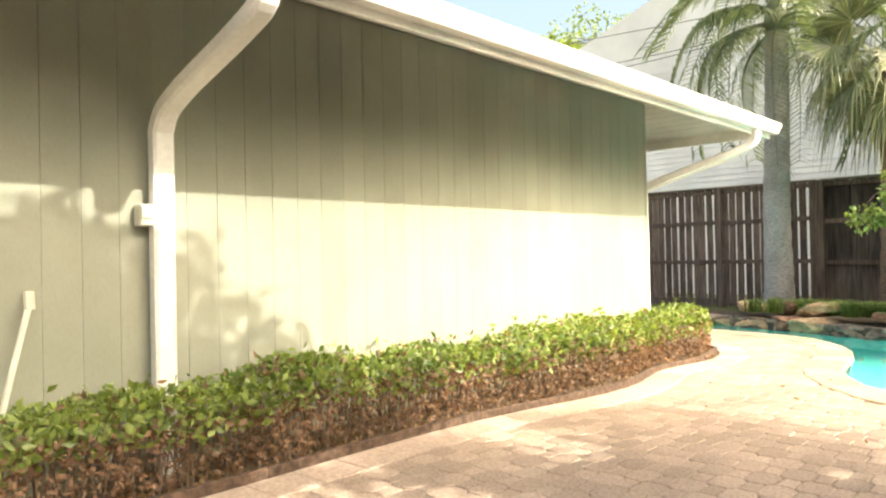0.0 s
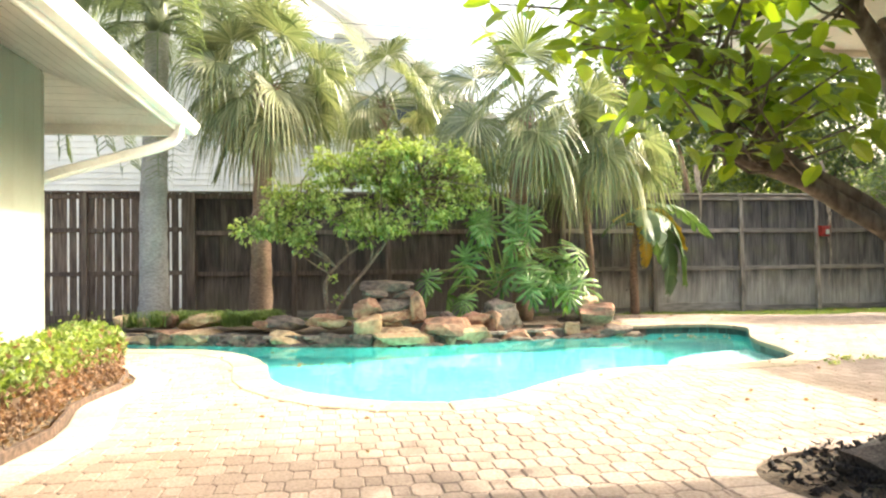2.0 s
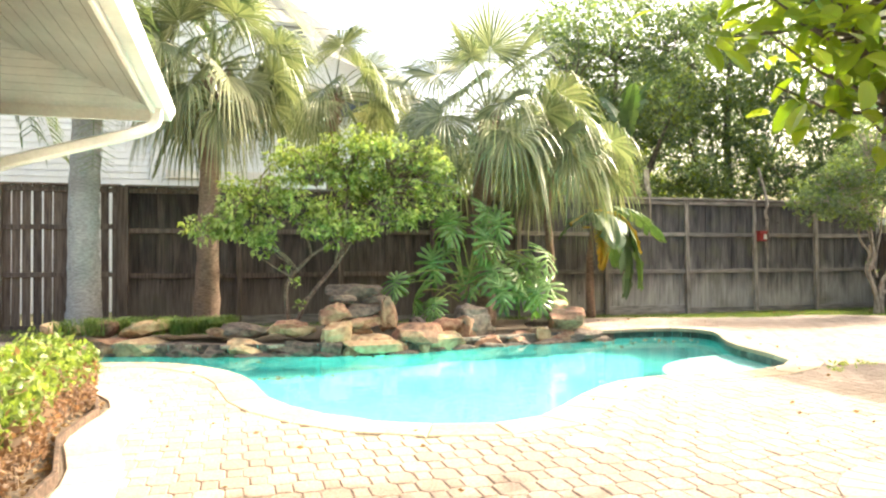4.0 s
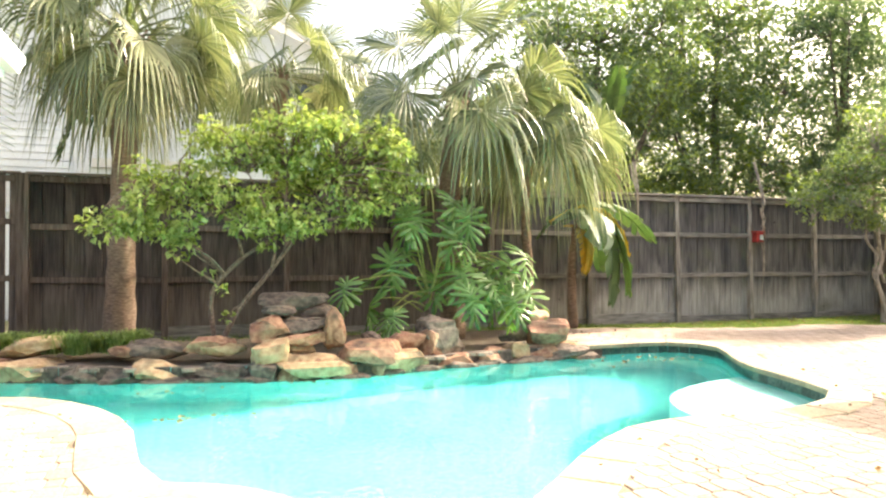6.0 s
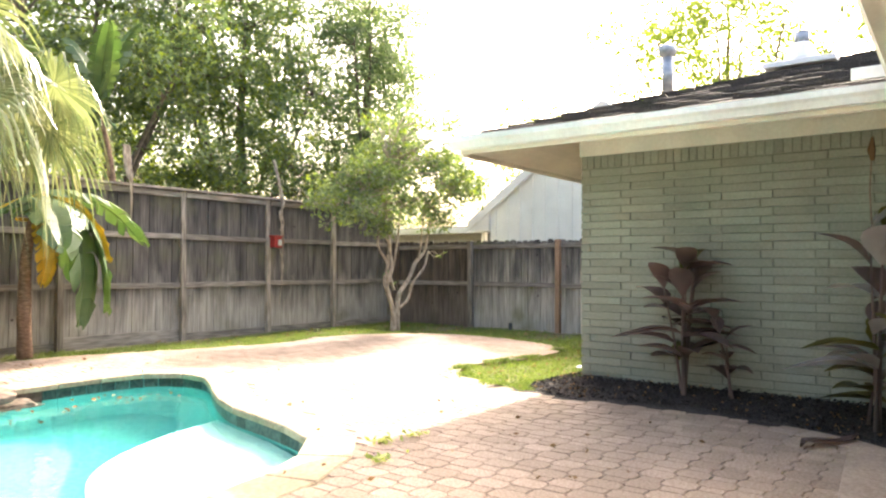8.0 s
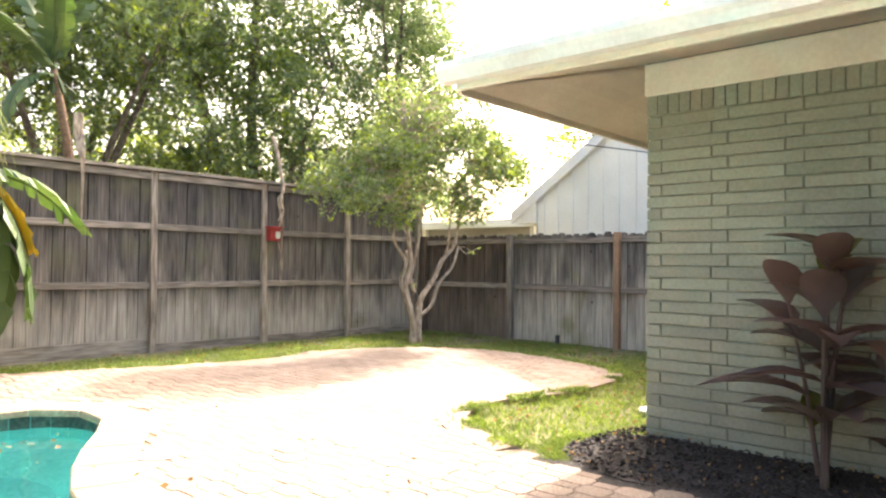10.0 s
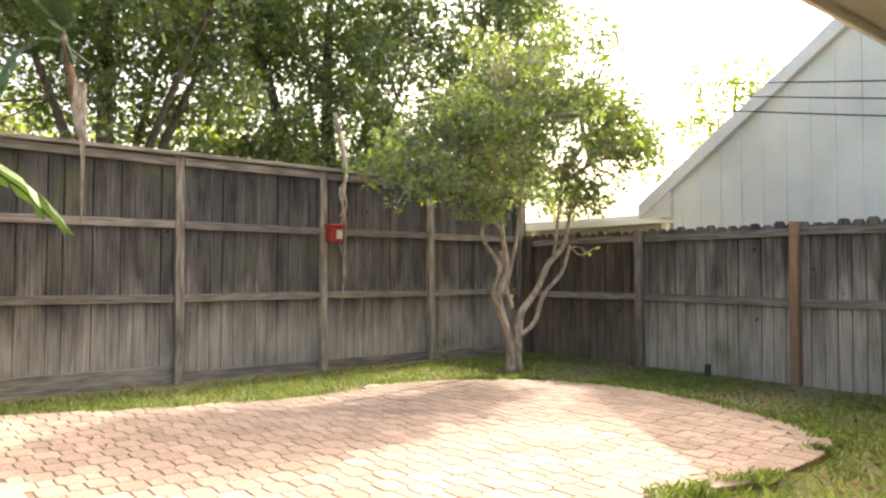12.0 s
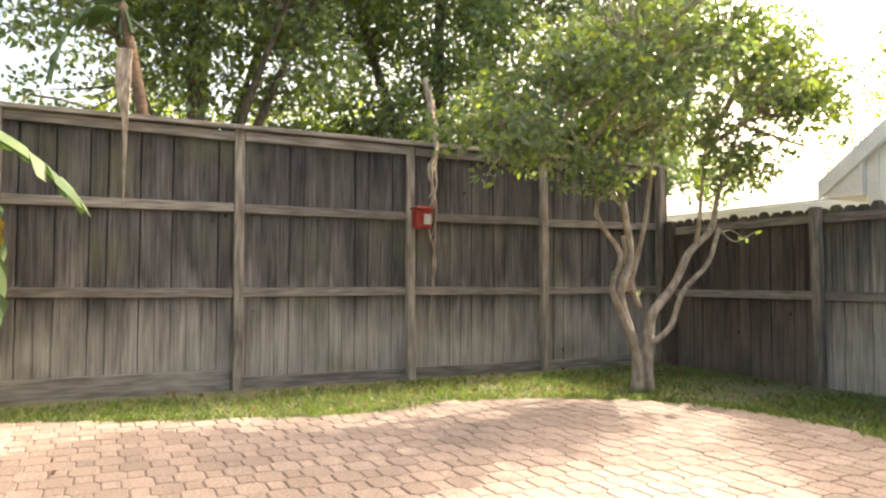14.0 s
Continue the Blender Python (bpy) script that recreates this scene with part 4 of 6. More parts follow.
def fan_frond(name, rise, seed, material, reach=0.9, blade=1.0, spread=128, seg=32, limp=1.0, roll=0.0):
    """A fan leaf on a stalk rising at that angle: joined pleats within, long split tips that hang straight down."""
    rnd = random.Random(seed)
    bm = bmesh.new()
    e = radians(rise)
    stalk, p = [Vector((0, 0, 0))], Vector((0, 0, 0))
    for k in range(4):
        a = e - radians(9 * limp) * k
        p = p + Vector((math.cos(a), 0, math.sin(a))) * reach / 4
        stalk.append(p.copy())
    tube_into(bm, stalk, [0.02, 0.016, 0.013, 0.011, 0.009], 4)
    a = e - radians(38 * limp)
    axis = Vector((math.cos(a), 0, math.sin(a)))
    turn_ = Matrix.Rotation(radians(roll), 3, axis)
    side, up = turn_ @ Vector((0, 1, 0)), turn_ @ Vector((-math.sin(a), 0, math.cos(a)))
    hub = stalk[-1]
    for i in range(seg):
        th = radians(-spread + 2 * spread * (i + 0.5) / seg)
        long = blade * (1 - 0.22 * abs(th) / radians(spread)) * rnd.uniform(0.9, 1.1)
        d = axis * math.cos(th) + side * math.sin(th)
        across = -axis * math.sin(th) + side * math.cos(th)
        full = math.tan(radians(spread / seg)) * long
        hang, keep_out = rnd.uniform(0.75, 1.3) * limp, rnd.uniform(0.35, 0.6)
        rows = []
        for s, w in ((0.04, 1.0), (0.3, 0.92), (0.46, 0.78), (0.6, 0.5), (0.76, 0.34), (0.9, 0.24), (1.06, 0.04)):
            over = max(0.0, s - 0.5)
            c = hub + d * long * (min(s, 0.5) + over * (1 - (1 - keep_out) * min(1.0, limp)))
            c = c + up * long * (0.16 * abs(math.sin(th)) * min(s, 0.6) - 0.22 * min(s, 0.5) ** 2)
            c = c - Vector((0, 0, 1)) * long * hang * (0.35 * over + 0.95 * over * over)
            half = min(s, 0.52) * full * w
            ridge = up * half * 0.55
            rows.append((bm.verts.new(c - across * half), bm.verts.new(c + ridge), bm.verts.new(c + across * half)))
        for p0, q in zip(rows, rows[1:]):
            bm.faces.new((p0[0], p0[1], q[1], q[0]))
            bm.faces.new((p0[1], p0[2], q[2], q[1]))
    me = bpy.data.meshes.new(name)
    bm.to_mesh(me)
    bm.free()
    me.materials.append(material)
    return me


RISES = (84, 66, 48, 30, 12, -6, -24, -44)
FANS = {r: [fan_frond("frond", r, 7 * k + j, M_FAN, 0.95, 1.0, 128, 32, 0.35 if r > 60 else 0.7 if r > 40 else 1.0, (-38, 30)[j]) for j in range(2)] for k, r in enumerate(RISES)}
FANS_DRY = {r: [fan_frond("frond", r, 70 + 7 * k + j, M_FAN_DRY, 0.75, 0.95, 120, 28, 1.15, (-30, 35)[j]) for j in range(2)] for k, r in enumerate((0, -28, -55))}


def fan_palm(label, base, trunk, radii, counts, skirt, scale, seed, first=0.0):
    """counts: green fronds at each rise; skirt: pale hanging ones at each rise."""
    rnd = random.Random(seed)
    p = thing("fan_palm", label, "palm tree", base)
    line = smooth_line(trunk, 6)
    rr = np.interp(np.linspace(0, 1, len(line)), np.linspace(0, 1, len(radii)), radii)
    rr = [r * (1 + (0.07 if i % 2 else -0.04)) for i, r in enumerate(rr)]
    part("trunk", tube_into(bmesh.new(), line, rr, 12, 0.05, rnd), M_PALM_BROWN, p, smooth=True)
    top = Vector(trunk[-1])
    bm = bmesh.new()
    for i in range(34):
        a, z = i * 2.4, rnd.uniform(-0.7, 0.1)
        o = top + Vector((math.cos(a) * radii[-1] * 0.9, math.sin(a) * radii[-1] * 0.9, z))
        tube_into(bm, [o, o + Vector((math.cos(a) * 0.12, math.sin(a) * 0.12, 0.18))], [0.03, 0.012], 4)
    tagged(part("leaf_base_sheath", bm, M_PALM_BROWN, p), kind="stuff")
    for kinds_, number in ((FANS, counts), (FANS_DRY, skirt)):
        for (rise, meshes), n in zip(kinds_.items(), number):
            for k in range(n):
                az = first + 360.0 * k / n + rise * 3.1 + rnd.uniform(-20, 20)
                sc = scale * rnd.uniform(0.88, 1.1)
                m = Matrix.Translation(top + Vector((0, 0, rise * 0.002))) @ Matrix.Rotation(radians(az), 4, "Z") @ Matrix.Rotation(radians(rnd.uniform(-6, 6)), 4, "Y") @ Matrix.Diagonal((sc, sc, sc, 1))
                piece("frond", meshes[k % 2], p, m)
    return p


fan_palm("fan palm with brown trunk and drooping pale leaf skirt", (-0.83, 14.95, 0.0), [(0, 0, 0), (0.02, 0, 1.2), (0.05, 0.0, 2.6), (0.08, 0, 4.3)], [0.24, 0.18, 0.16, 0.2],
         (2, 4, 5, 6, 5, 4, 2, 0), (8, 5, 0), 1.08, 11)
fan_palm("fan palm with broad shining fronds above the rockery", (3.95, 14.5, 0.0), [(0, 0, 0), (-0.02, 0, 1.2), (-0.05, 0.0, 2.4), (0.05, -0.1, 3.7)], [0.2, 0.16, 0.16, 0.17],
         (1, 3, 3, 3, 5, 4, 2, 0), (3, 1, 0), 1.2, 12, 25)
fan_palm("slender fan palm with fronds cascading over the fence", (5.35, 14.75, 0.0), [(0, 0, 0), (0.02, 0, 1.1), (-0.05, 0.0, 2.2), (0.1, -0.1, 3.35)], [0.1, 0.075, 0.07, 0.08],
         (0, 0, 1, 4, 5, 4, 2, 0), (4, 2, 0), 1.06, 13, 10)
fan_palm("young fan palm rising behind the tall fence", (1.46, 16.95, -0.05), [(0, 0, 0), (0.0, 0, 1.2), (0.05, 0.0, 2.5), (0.1, -0.1, 4.5)], [0.13, 0.11, 0.1, 0.11],
         (0, 1, 3, 4, 5, 3, 1, 0), (3, 0, 0), 1.1, 14)


def feather_frond(name, reach, seed):
    rnd = random.Random(seed)
    bm = bmesh.new()
    pts = [(reach * s * (1 - 0.22 * s), 0, reach * (0.38 * s - 0.95 * s * s * s)) for s in np.linspace(0, 1, 12)]
    tube_into(bm, pts, list(np.linspace(0.03, 0.006, 12)), 4)
    dense = smooth_line(pts, 5)
    for i, q in enumerate(dense[8:]):
        for side in (-1, 1):
            long = 0.62 * (1 - 0.45 * abs(i / (len(dense) - 8) - 0.4)) * rnd.uniform(0.85, 1.1)
            o = Vector(q)
            hang = rnd.uniform(0.5, 1.0)
            mid = o + Vector((0.16 * long, side * long * 0.42, -0.22 * long * hang))
            tip = o + Vector((0.22 * long, side * long * 0.6, -0.85 * long * hang))
            w = Vector((0.017, 0, 0.004))
            a = [bm.verts.new(v) for v in (o - w, o + w, mid + w, mid - w, tip)]
            bm.faces.new(a[:4])
            bm.faces.new((a[3], a[2], a[4]))
    me = bpy.data.meshes.new(name)
    bm.to_mesh(me)
    bm.free()
    me.materials.append(M_FEATHER)
    return me


queen = thing("queen_palm", "tall feather palm with smooth ringed grey trunk", "palm tree", (-2.75, 15.15, 0.0))
line = smooth_line([(0, 0, 0), (0.03, 0, 0.5), (0.02, 0, 2.0), (0.06, 0, 3.5), (0.1, 0, 5.4)], 9)
rr = np.interp(np.linspace(0, 1, len(line)), [0, 0.12, 0.3, 1], [0.37, 0.29, 0.25, 0.20])
part("trunk", tube_into(bmesh.new(), line, [r * (1 + (0.035 if i % 2 else -0.02)) for i, r in enumerate(rr)], 14, 0.02, random.Random(5)), M_PALM_GREY, queen, smooth=True)
part("crownshaft", tube_into(bmesh.new(), [(0.1, 0, 5.3), (0.11, 0, 5.6), (0.12, 0, 6.2)], [0.23, 0.23, 0.08], 12), M_FEATHER, queen, smooth=True)
FEATHERS = [feather_frond("frond", 2.6, 7), feather_frond("frond", 2.9, 8)]
for i in range(24):
    piece("frond", FEATHERS[i % 2], queen, Matrix.Translation((0.12, 0, 5.85 - 0.02 * i)) @ Matrix.Rotation(radians(i * 137.5), 4, "Z") @ Matrix.Rotation(radians(-42 + i * 3.6), 4, "Y"))

# the flowering shrub over the rockery
rng = np.random.default_rng(21)
clumps = []
for cx, cy, cz, rx, ry, rz, n in ((-1.0, -0.1, 1.62, 0.62, 0.5, 0.3, 26), (-0.35, 0.0, 2.05, 0.75, 0.6, 0.5, 40), (0.15, -0.15, 2.55, 0.7, 0.5, 0.35, 36), (0.75, 0.1, 2.2, 0.8, 0.7, 0.6, 50),
                                  (1.0, -0.2, 2.8, 0.75, 0.5, 0.3, 36), (1.45, 0.0, 2.35, 0.8, 0.6, 0.5, 44), (2.05, -0.1, 2.65, 0.6, 0.45, 0.32, 30), (2.2, 0.0, 2.1, 0.55, 0.45, 0.4, 26),
                                  (0.55, -0.3, 1.62, 0.75, 0.4, 0.28, 26), (1.5, -0.25, 1.72, 0.6, 0.4, 0.26, 20), (-0.5, -0.25, 1.42, 0.4, 0.3, 0.2, 12)):
    clumps += cloud(rng, (cx, cy, cz), (rx, ry, rz), n, 0.17, 0.2)
clumps += [(0.0, -0.1, 0.75, 0.12), (0.06, -0.15, 0.42, 0.12), (-0.15, -0.1, 0.95, 0.1)]
tree("spreading bright green shrub arching over the rockery", (0.5, 13.35, 0.1),
     [([(0, 0, 0.1), (0.2, 0, 0.5), (0.6, 0, 1.0), (0.95, 0, 1.5), (1.4, 0, 2.3)], [0.036, 0.03, 0.026, 0.02, 0.01]), ([(-0.08, 0.05, 0.1), (-0.12, 0.05, 0.7), (0.25, 0.05, 1.15), (0.7, 0, 1.5), (0.8, 0, 2.3)], [0.032, 0.028, 0.024, 0.02, 0.01]),
      ([(0.25, 0.05, 1.15), (0.1, 0, 1.6), (-0.35, 0, 1.9), (-0.8, 0, 2.0)], [0.02, 0.018, 0.014, 0.008]), ([(0.6, 0, 1.0), (0.62, -0.1, 1.5), (0.3, -0.1, 2.2)], [0.02, 0.016, 0.008])],
     clumps, 0.09, 32, [M_SHRUB, M_OAK_LIGHT], M_TWIG, "shrub", "shrub", 21, parts_spread=0.17, droop=0.25)

# trees beyond the fence
def big_tree(label, base, height, center, radii, n, per, mats, seed, leaf=0.12, r_clump=0.55, stems=5, bark=M_BARK, low=()):
    rng = np.random.default_rng(seed)
    clumps = cloud(rng, center, radii, n, r_clump, 0.35)
    for heart, reach, k in low:
        clumps += cloud(rng, heart, reach, k, r_clump * 0.8, 0.1)
    st = [([(0, 0, 0), (0.05, 0, height * 0.25), (0.0, 0.05, height * 0.5), (0.1, 0, height * 0.8)], [0.2, 0.16, 0.1, 0.03])]
    for i in range(stems):
        a = rng.uniform(0, 6.28)
        q = np.array(center) + np.array([math.cos(a), math.sin(a), rng.uniform(-0.2, 0.6)]) * np.array(radii) * 0.7
        z0 = rng.uniform(0.6, 2.2)
        st.append(([(0.02, 0, z0), tuple(np.array((0, 0, z0)) * 0.55 + q * 0.45 + (0, 0, 0.2)), tuple(q)], [0.09, 0.055, 0.015]))
    return tree(label, base, st, clumps, leaf, per, mats, bark, seed=seed, parts_spread=r_clump)


big_tree("dense dark green tree rising behind the tall fence", (9.3, 19.2, -0.05), 8.2, (0.1, 0, 5.3), (3.1, 2.0, 3.2), 170, 190, [M_OAK, M_OAK_LIGHT], 31, 0.11)
big_tree("dark green tree with several trunks behind the fence", (13.2, 19.6, -0.05), 9.5, (0.0, 0, 5.9), (2.9, 2.0, 3.9), 200, 190, [M_OAK, M_OAK_LIGHT], 32, 0.11, low=(((1.8, -0.6, 3.4), (1.5, 0.8, 0.9), 26), ((-1.6, 0, 3.2), (1.4, 0.8, 0.7), 14)))
big_tree("tall grey-green tree at the corner of the fence", (16.9, 18.9, -0.05), 10.5, (0.0, 0, 6.0), (2.2, 1.8, 4.4), 175, 180, [M_OAK, M_CRAPE], 33, 0.11, low=(((-0.6, -0.5, 3.0), (1.9, 0.9, 0.9), 30),))
big_tree("sunlit yellow-green tree far behind the fence", (11.5, 26, -0.05), 6, (0, 0, 3.4), (7.5, 2, 2.2), 100, 110, [M_OAK_LIGHT], 34, 0.16, 0.8)
big_tree("light green tree behind the shingle roof", (25.5, 11.4, -0.05), 12, (0, 0, 8.4), (3.2, 4.4, 2.6), 90, 150, [M_OAK_LIGHT], 35, 0.15, 0.8, 9)
big_tree("pale young tree beside the grey gable", (27.5, 19.5, -0.05), 9, (0, 0, 5.2), (2.6, 3.0, 2.8), 60, 90, [M_OAK_LIGHT], 36, 0.16, 0.7)
big_tree("bright green tree far beyond the white house", (-20, 38, -0.05), 15, (0, 0, 12.5), (4.5, 4, 3.0), 80, 80, [M_OAK_LIGHT], 37, 0.25, 1.0)

# crape myrtle in the lawn corner
rng = np.random.default_rng(41)
clumps = []
for cx, cy, cz, rx, ry, rz, n in ((-1.5, -0.2, 2.3, 0.7, 0.9, 0.35, 26), (-0.8, 0.2, 2.9, 0.95, 1.1, 0.5, 40), (-0.4, -0.8, 2.8, 0.8, 0.6, 0.5, 24), (0.1, 0.1, 3.5, 1.0, 1.2, 0.7, 48), (0.7, -0.9, 3.2, 0.9, 0.6, 0.7, 26),
                                  (0.7, 0.0, 4.2, 1.0, 1.0, 0.55, 22), (1.5, 0.1, 3.5, 0.9, 1.0, 0.55, 20), (1.7, -0.6, 2.9, 0.8, 0.6, 0.4, 18), (2.4, 0.0, 2.9, 0.65, 0.6, 0.4, 16),
                                  (0.35, -0.1, 2.45, 0.8, 0.7, 0.3, 14), (1.4, -0.1, 2.2, 0.6, 0.5, 0.3, 12), (-0.7, -0.3, 1.95, 0.5, 0.4, 0.2, 8)):
    clumps += cloud(rng, (cx, cy, cz), (rx, ry, rz), n, 0.23, 0.15)
clumps += [(-0.28, -0.05, 1.15, 0.08), (0.02, -0.05, 0.95, 0.07), (1.35, -0.1, 1.5, 0.07), (1.5, -0.1, 1.58, 0.06)]
tree("multi-stemmed crape myrtle with smooth pale bark", (12.83, 14.42, -0.04),
     [([(0, 0, 0), (0.0, 0, 0.35), (-0.12, -0.02, 0.62), (-0.2, 0, 0.95), (-0.08, 0, 1.3), (-0.15, 0, 1.75), (-0.25, 0, 2.5), (-0.1, 0, 3.3)], [0.075, 0.055, 0.042, 0.04, 0.037, 0.034, 0.022, 0.01]),
      ([(0.1, 0, 0), (0.15, 0.03, 0.4), (0.2, 0.03, 0.72), (0.45, 0, 1.0), (0.68, 0, 1.35), (0.98, 0, 1.6), (1.1, 0, 2.0), (1.5, 0, 2.9)], [0.075, 0.058, 0.048, 0.042, 0.038, 0.034, 0.022, 0.009]),
      ([(-0.02, 0, 0.38), (-0.2, -0.05, 0.7), (-0.34, -0.05, 1.0), (-0.24, -0.05, 1.32), (-0.52, -0.05, 1.68), (-0.46, -0.05, 2.2), (-1.2, 0, 2.4)], [0.036, 0.03, 0.027, 0.025, 0.022, 0.016, 0.008]),
      ([(0.16, 0, 0.45), (0.36, -0.06, 0.62), (0.5, -0.08, 0.95), (0.85, -0.08, 1.25), (1.02, -0.06, 1.6)], [0.034, 0.03, 0.028, 0.026, 0.02]),
      ([(-0.1, 0.03, 0.95), (0.06, 0.06, 1.3), (0.2, 0.08, 1.75), (0.35, 0.1, 2.6)], [0.028, 0.025, 0.022, 0.01]),
      ([(0.05, 0.03, 0.8), (-0.06, 0.05, 1.15), (-0.1, 0.08, 1.5)], [0.03, 0.026, 0.02]),
      ([(0.76, 0, 1.42), (0.72, -0.1, 1.72), (0.8, -0.1, 2.4)], [0.026, 0.02, 0.008]),
      ([(-0.15, 0, 1.75), (-0.45, 0.05, 2.1), (-0.9, 0.05, 2.7)], [0.022, 0.016, 0.008])],
     clumps, 0.075, 58, [M_CRAPE, M_OAK_LIGHT], M_BARK_PALE, "crape_myrtle", "tree", 41, parts_spread=0.23)

# broad-leaved tree beside the walk, its limbs reaching over the paving
def big_leaf_mesh(name, n, long, wide, seed, material, twigs):
    """Rounded leaves with a curved midrib, in rosettes at the twig ends."""
    rng = np.random.default_rng(seed)
    bm = bmesh.new()
    for tip in twigs:
        for k in range(n):
            o = Vector(tip) + Vector(rng.normal(size=3) * 0.06)
            a, el = rng.uniform(0, 6.28), rng.uniform(-0.7, 0.35)
            d = Vector((math.cos(a) * math.cos(el), math.sin(a) * math.cos(el), math.sin(el)))
            s = d.cross(Vector((0, 0, 1)) + Vector(rng.normal(size=3) * 0.35)).normalized()
            up = s.cross(d).normalized()
            L, W = long * rng.uniform(0.7, 1.25), wide * rng.uniform(0.75, 1.2)
            rows = []
            for t, w in ((0, 0.04), (0.2, 0.62), (0.5, 1.0), (0.8, 0.72), (1.0, 0.05)):
                c = o + d * (0.03 + L * t) - Vector((0, 0, 1)) * 0.28 * L * t * t
                rows.append([bm.verts.new(c - s * W * w / 2 + up * W * w * 0.1), bm.verts.new(c), bm.verts.new(c + s * W * w / 2 + up * W * w * 0.1)])
            for p, q in zip(rows, rows[1:]):
                bm.faces.new((p[0], p[1], q[1], q[0]))
                bm.faces.new((p[1], p[2], q[2], q[1]))
    me = bpy.data.meshes.new(name)
    bm.to_mesh(me)
    bm.free()
    me.materials.append(material)
    return me


mag = thing("broadleaf_tree", "leaning tree with dark bark and large light green leaves", "tree", (4.15, 4.95, 0.0))
inv_m = Matrix.Translation((-4.15, -4.95, 0))
rnd = random.Random(51)
MAG_LIMBS = [([(4.15, 4.95, -0.05), (4.08, 4.96, 0.45), (3.8, 4.97, 0.95), (3.45, 4.97, 1.22), (3.15, 4.97, 1.38), (2.9, 4.97, 1.52), (2.52, 4.98, 1.66), (2.49, 4.97, 1.84), (2.34, 4.96, 2.1), (2.06, 4.95, 2.42), (1.7, 4.95, 2.75)], [0.12, 0.1, 0.075, 0.055, 0.046, 0.042, 0.04, 0.034, 0.028, 0.02, 0.008]),
             ([(3.75, 4.99, 1.0), (3.5, 5.01, 1.25), (3.22, 5.02, 1.45), (2.88, 5.03, 1.62), (2.72, 5.03, 1.83), (2.66, 5.03, 2.08), (2.63, 5.0, 2.5), (2.5, 5.0, 3.0)], [0.06, 0.05, 0.044, 0.038, 0.032, 0.026, 0.02, 0.008]),
             ([(2.44, 4.97, 1.92), (2.35, 5.0, 2.2), (2.28, 5.0, 2.42), (2.1, 5.05, 2.9)], [0.026, 0.024, 0.02, 0.008]),
             ([(2.64, 5.0, 2.45), (2.55, 5.3, 2.9), (2.4, 5.8, 3.4), (2.2, 6.3, 3.9)], [0.03, 0.026, 0.02, 0.01]),
             ([(3.75, 4.93, 0.95), (3.5, 4.9, 1.6), (3.32, 4.9, 2.12), (3.0, 4.8, 2.5), (2.8, 4.5, 3.1), (2.6, 3.9, 4.3)], [0.075, 0.06, 0.05, 0.045, 0.035, 0.015]),
             ([(3.5, 4.9, 1.6), (3.55, 5.15, 2.4), (3.85, 5.6, 3.1), (4.3, 6.1, 3.6), (4.9, 6.7, 3.95)], [0.05, 0.045, 0.035, 0.025, 0.01])]
twig_tips = []
for i, (pts, radii) in enumerate(MAG_LIMBS):
    line = smooth_line(pts, 4)
    rr = np.interp(np.linspace(0, 1, len(line)), np.linspace(0, 1, len(radii)), radii)
    keep(part("trunk" if i == 0 else "limb", tube_into(bmesh.new(), line, list(rr), 9, 0.09, rnd), M_BARK, mag, smooth=True), inv_m)
    bm = bmesh.new()
    for q in line[len(line) // 2 - 2:]:
        for k in range(2):
            a = Vector(q)
            b = a + Vector((rnd.uniform(-0.75, 0.35), rnd.uniform(-0.5, 0.3), rnd.uniform(-0.2, 0.45)))
            if b.z < 1.62 or b.y > 5.35 or b.x > 3.0:
                continue
            m = (a + b) / 2 + Vector((0, 0, -0.05))
            tube_into(bm, [a, m, b], [0.011, 0.008, 0.004], 5)
            twig_tips += [tuple(b), tuple((m + b) / 2)]
    tagged(keep(part("twig_growth", bm, M_BARK, mag), inv_m), kind="stuff")
for k in range(24):
    twig_tips.append((rnd.uniform(1.25, 2.6), rnd.uniform(4.45, 5.3), rnd.uniform(2.05, 3.0)))
# added leaf clusters above the view, set to shade siding, hedge and paving
shade_tips = []
for k in range(640):
    d = Vector((rnd.gauss(0, 1), rnd.gauss(0, 1), rnd.gauss(0, 1))).normalized() * rnd.uniform(0.3, 1.0)
    if k < 330:
        shade_tips.append((2.75 + d.x * 0.9, 3.95 + d.y * 1.15, 4.0 + d.z * 0.95))
    elif k < 400:
        shade_tips.append((2.75 + d.x * 0.8, 3.2 + d.y * 0.7, 4.4 + d.z * 0.75))
    elif k < 550:
        shade_tips.append((4.85 + d.x * 1.5, 6.7 + d.y * 0.75, 3.85 + d.z * 0.6))
    else:
        shade_tips.append((2.9 + d.x * 0.6, 2.4 + d.y * 0.8, 4.0 + d.z * 0.5))
for k in range(60):
    d = Vector((rnd.gauss(0, 1), rnd.gauss(0, 1), rnd.gauss(0, 1))).normalized() * rnd.uniform(0.3, 1.0)
    shade_tips.append((1.9 + d.x * 0.5, 3.3 + d.y * 0.38, 4.15 + d.z * 0.45))
ob = new("crown", big_leaf_mesh("crown", 4, 0.135, 0.078, 52, M_MAG, [q for q in twig_tips if not (q[0] > 2.3 and q[1] > 5.0)]))
ob.parent = mag
keep(ob, inv_m)
ob = new("crown", big_leaf_mesh("crown", 7, 0.14, 0.082, 53, M_MAG, shade_tips))
ob.parent = mag
keep(ob, inv_m)

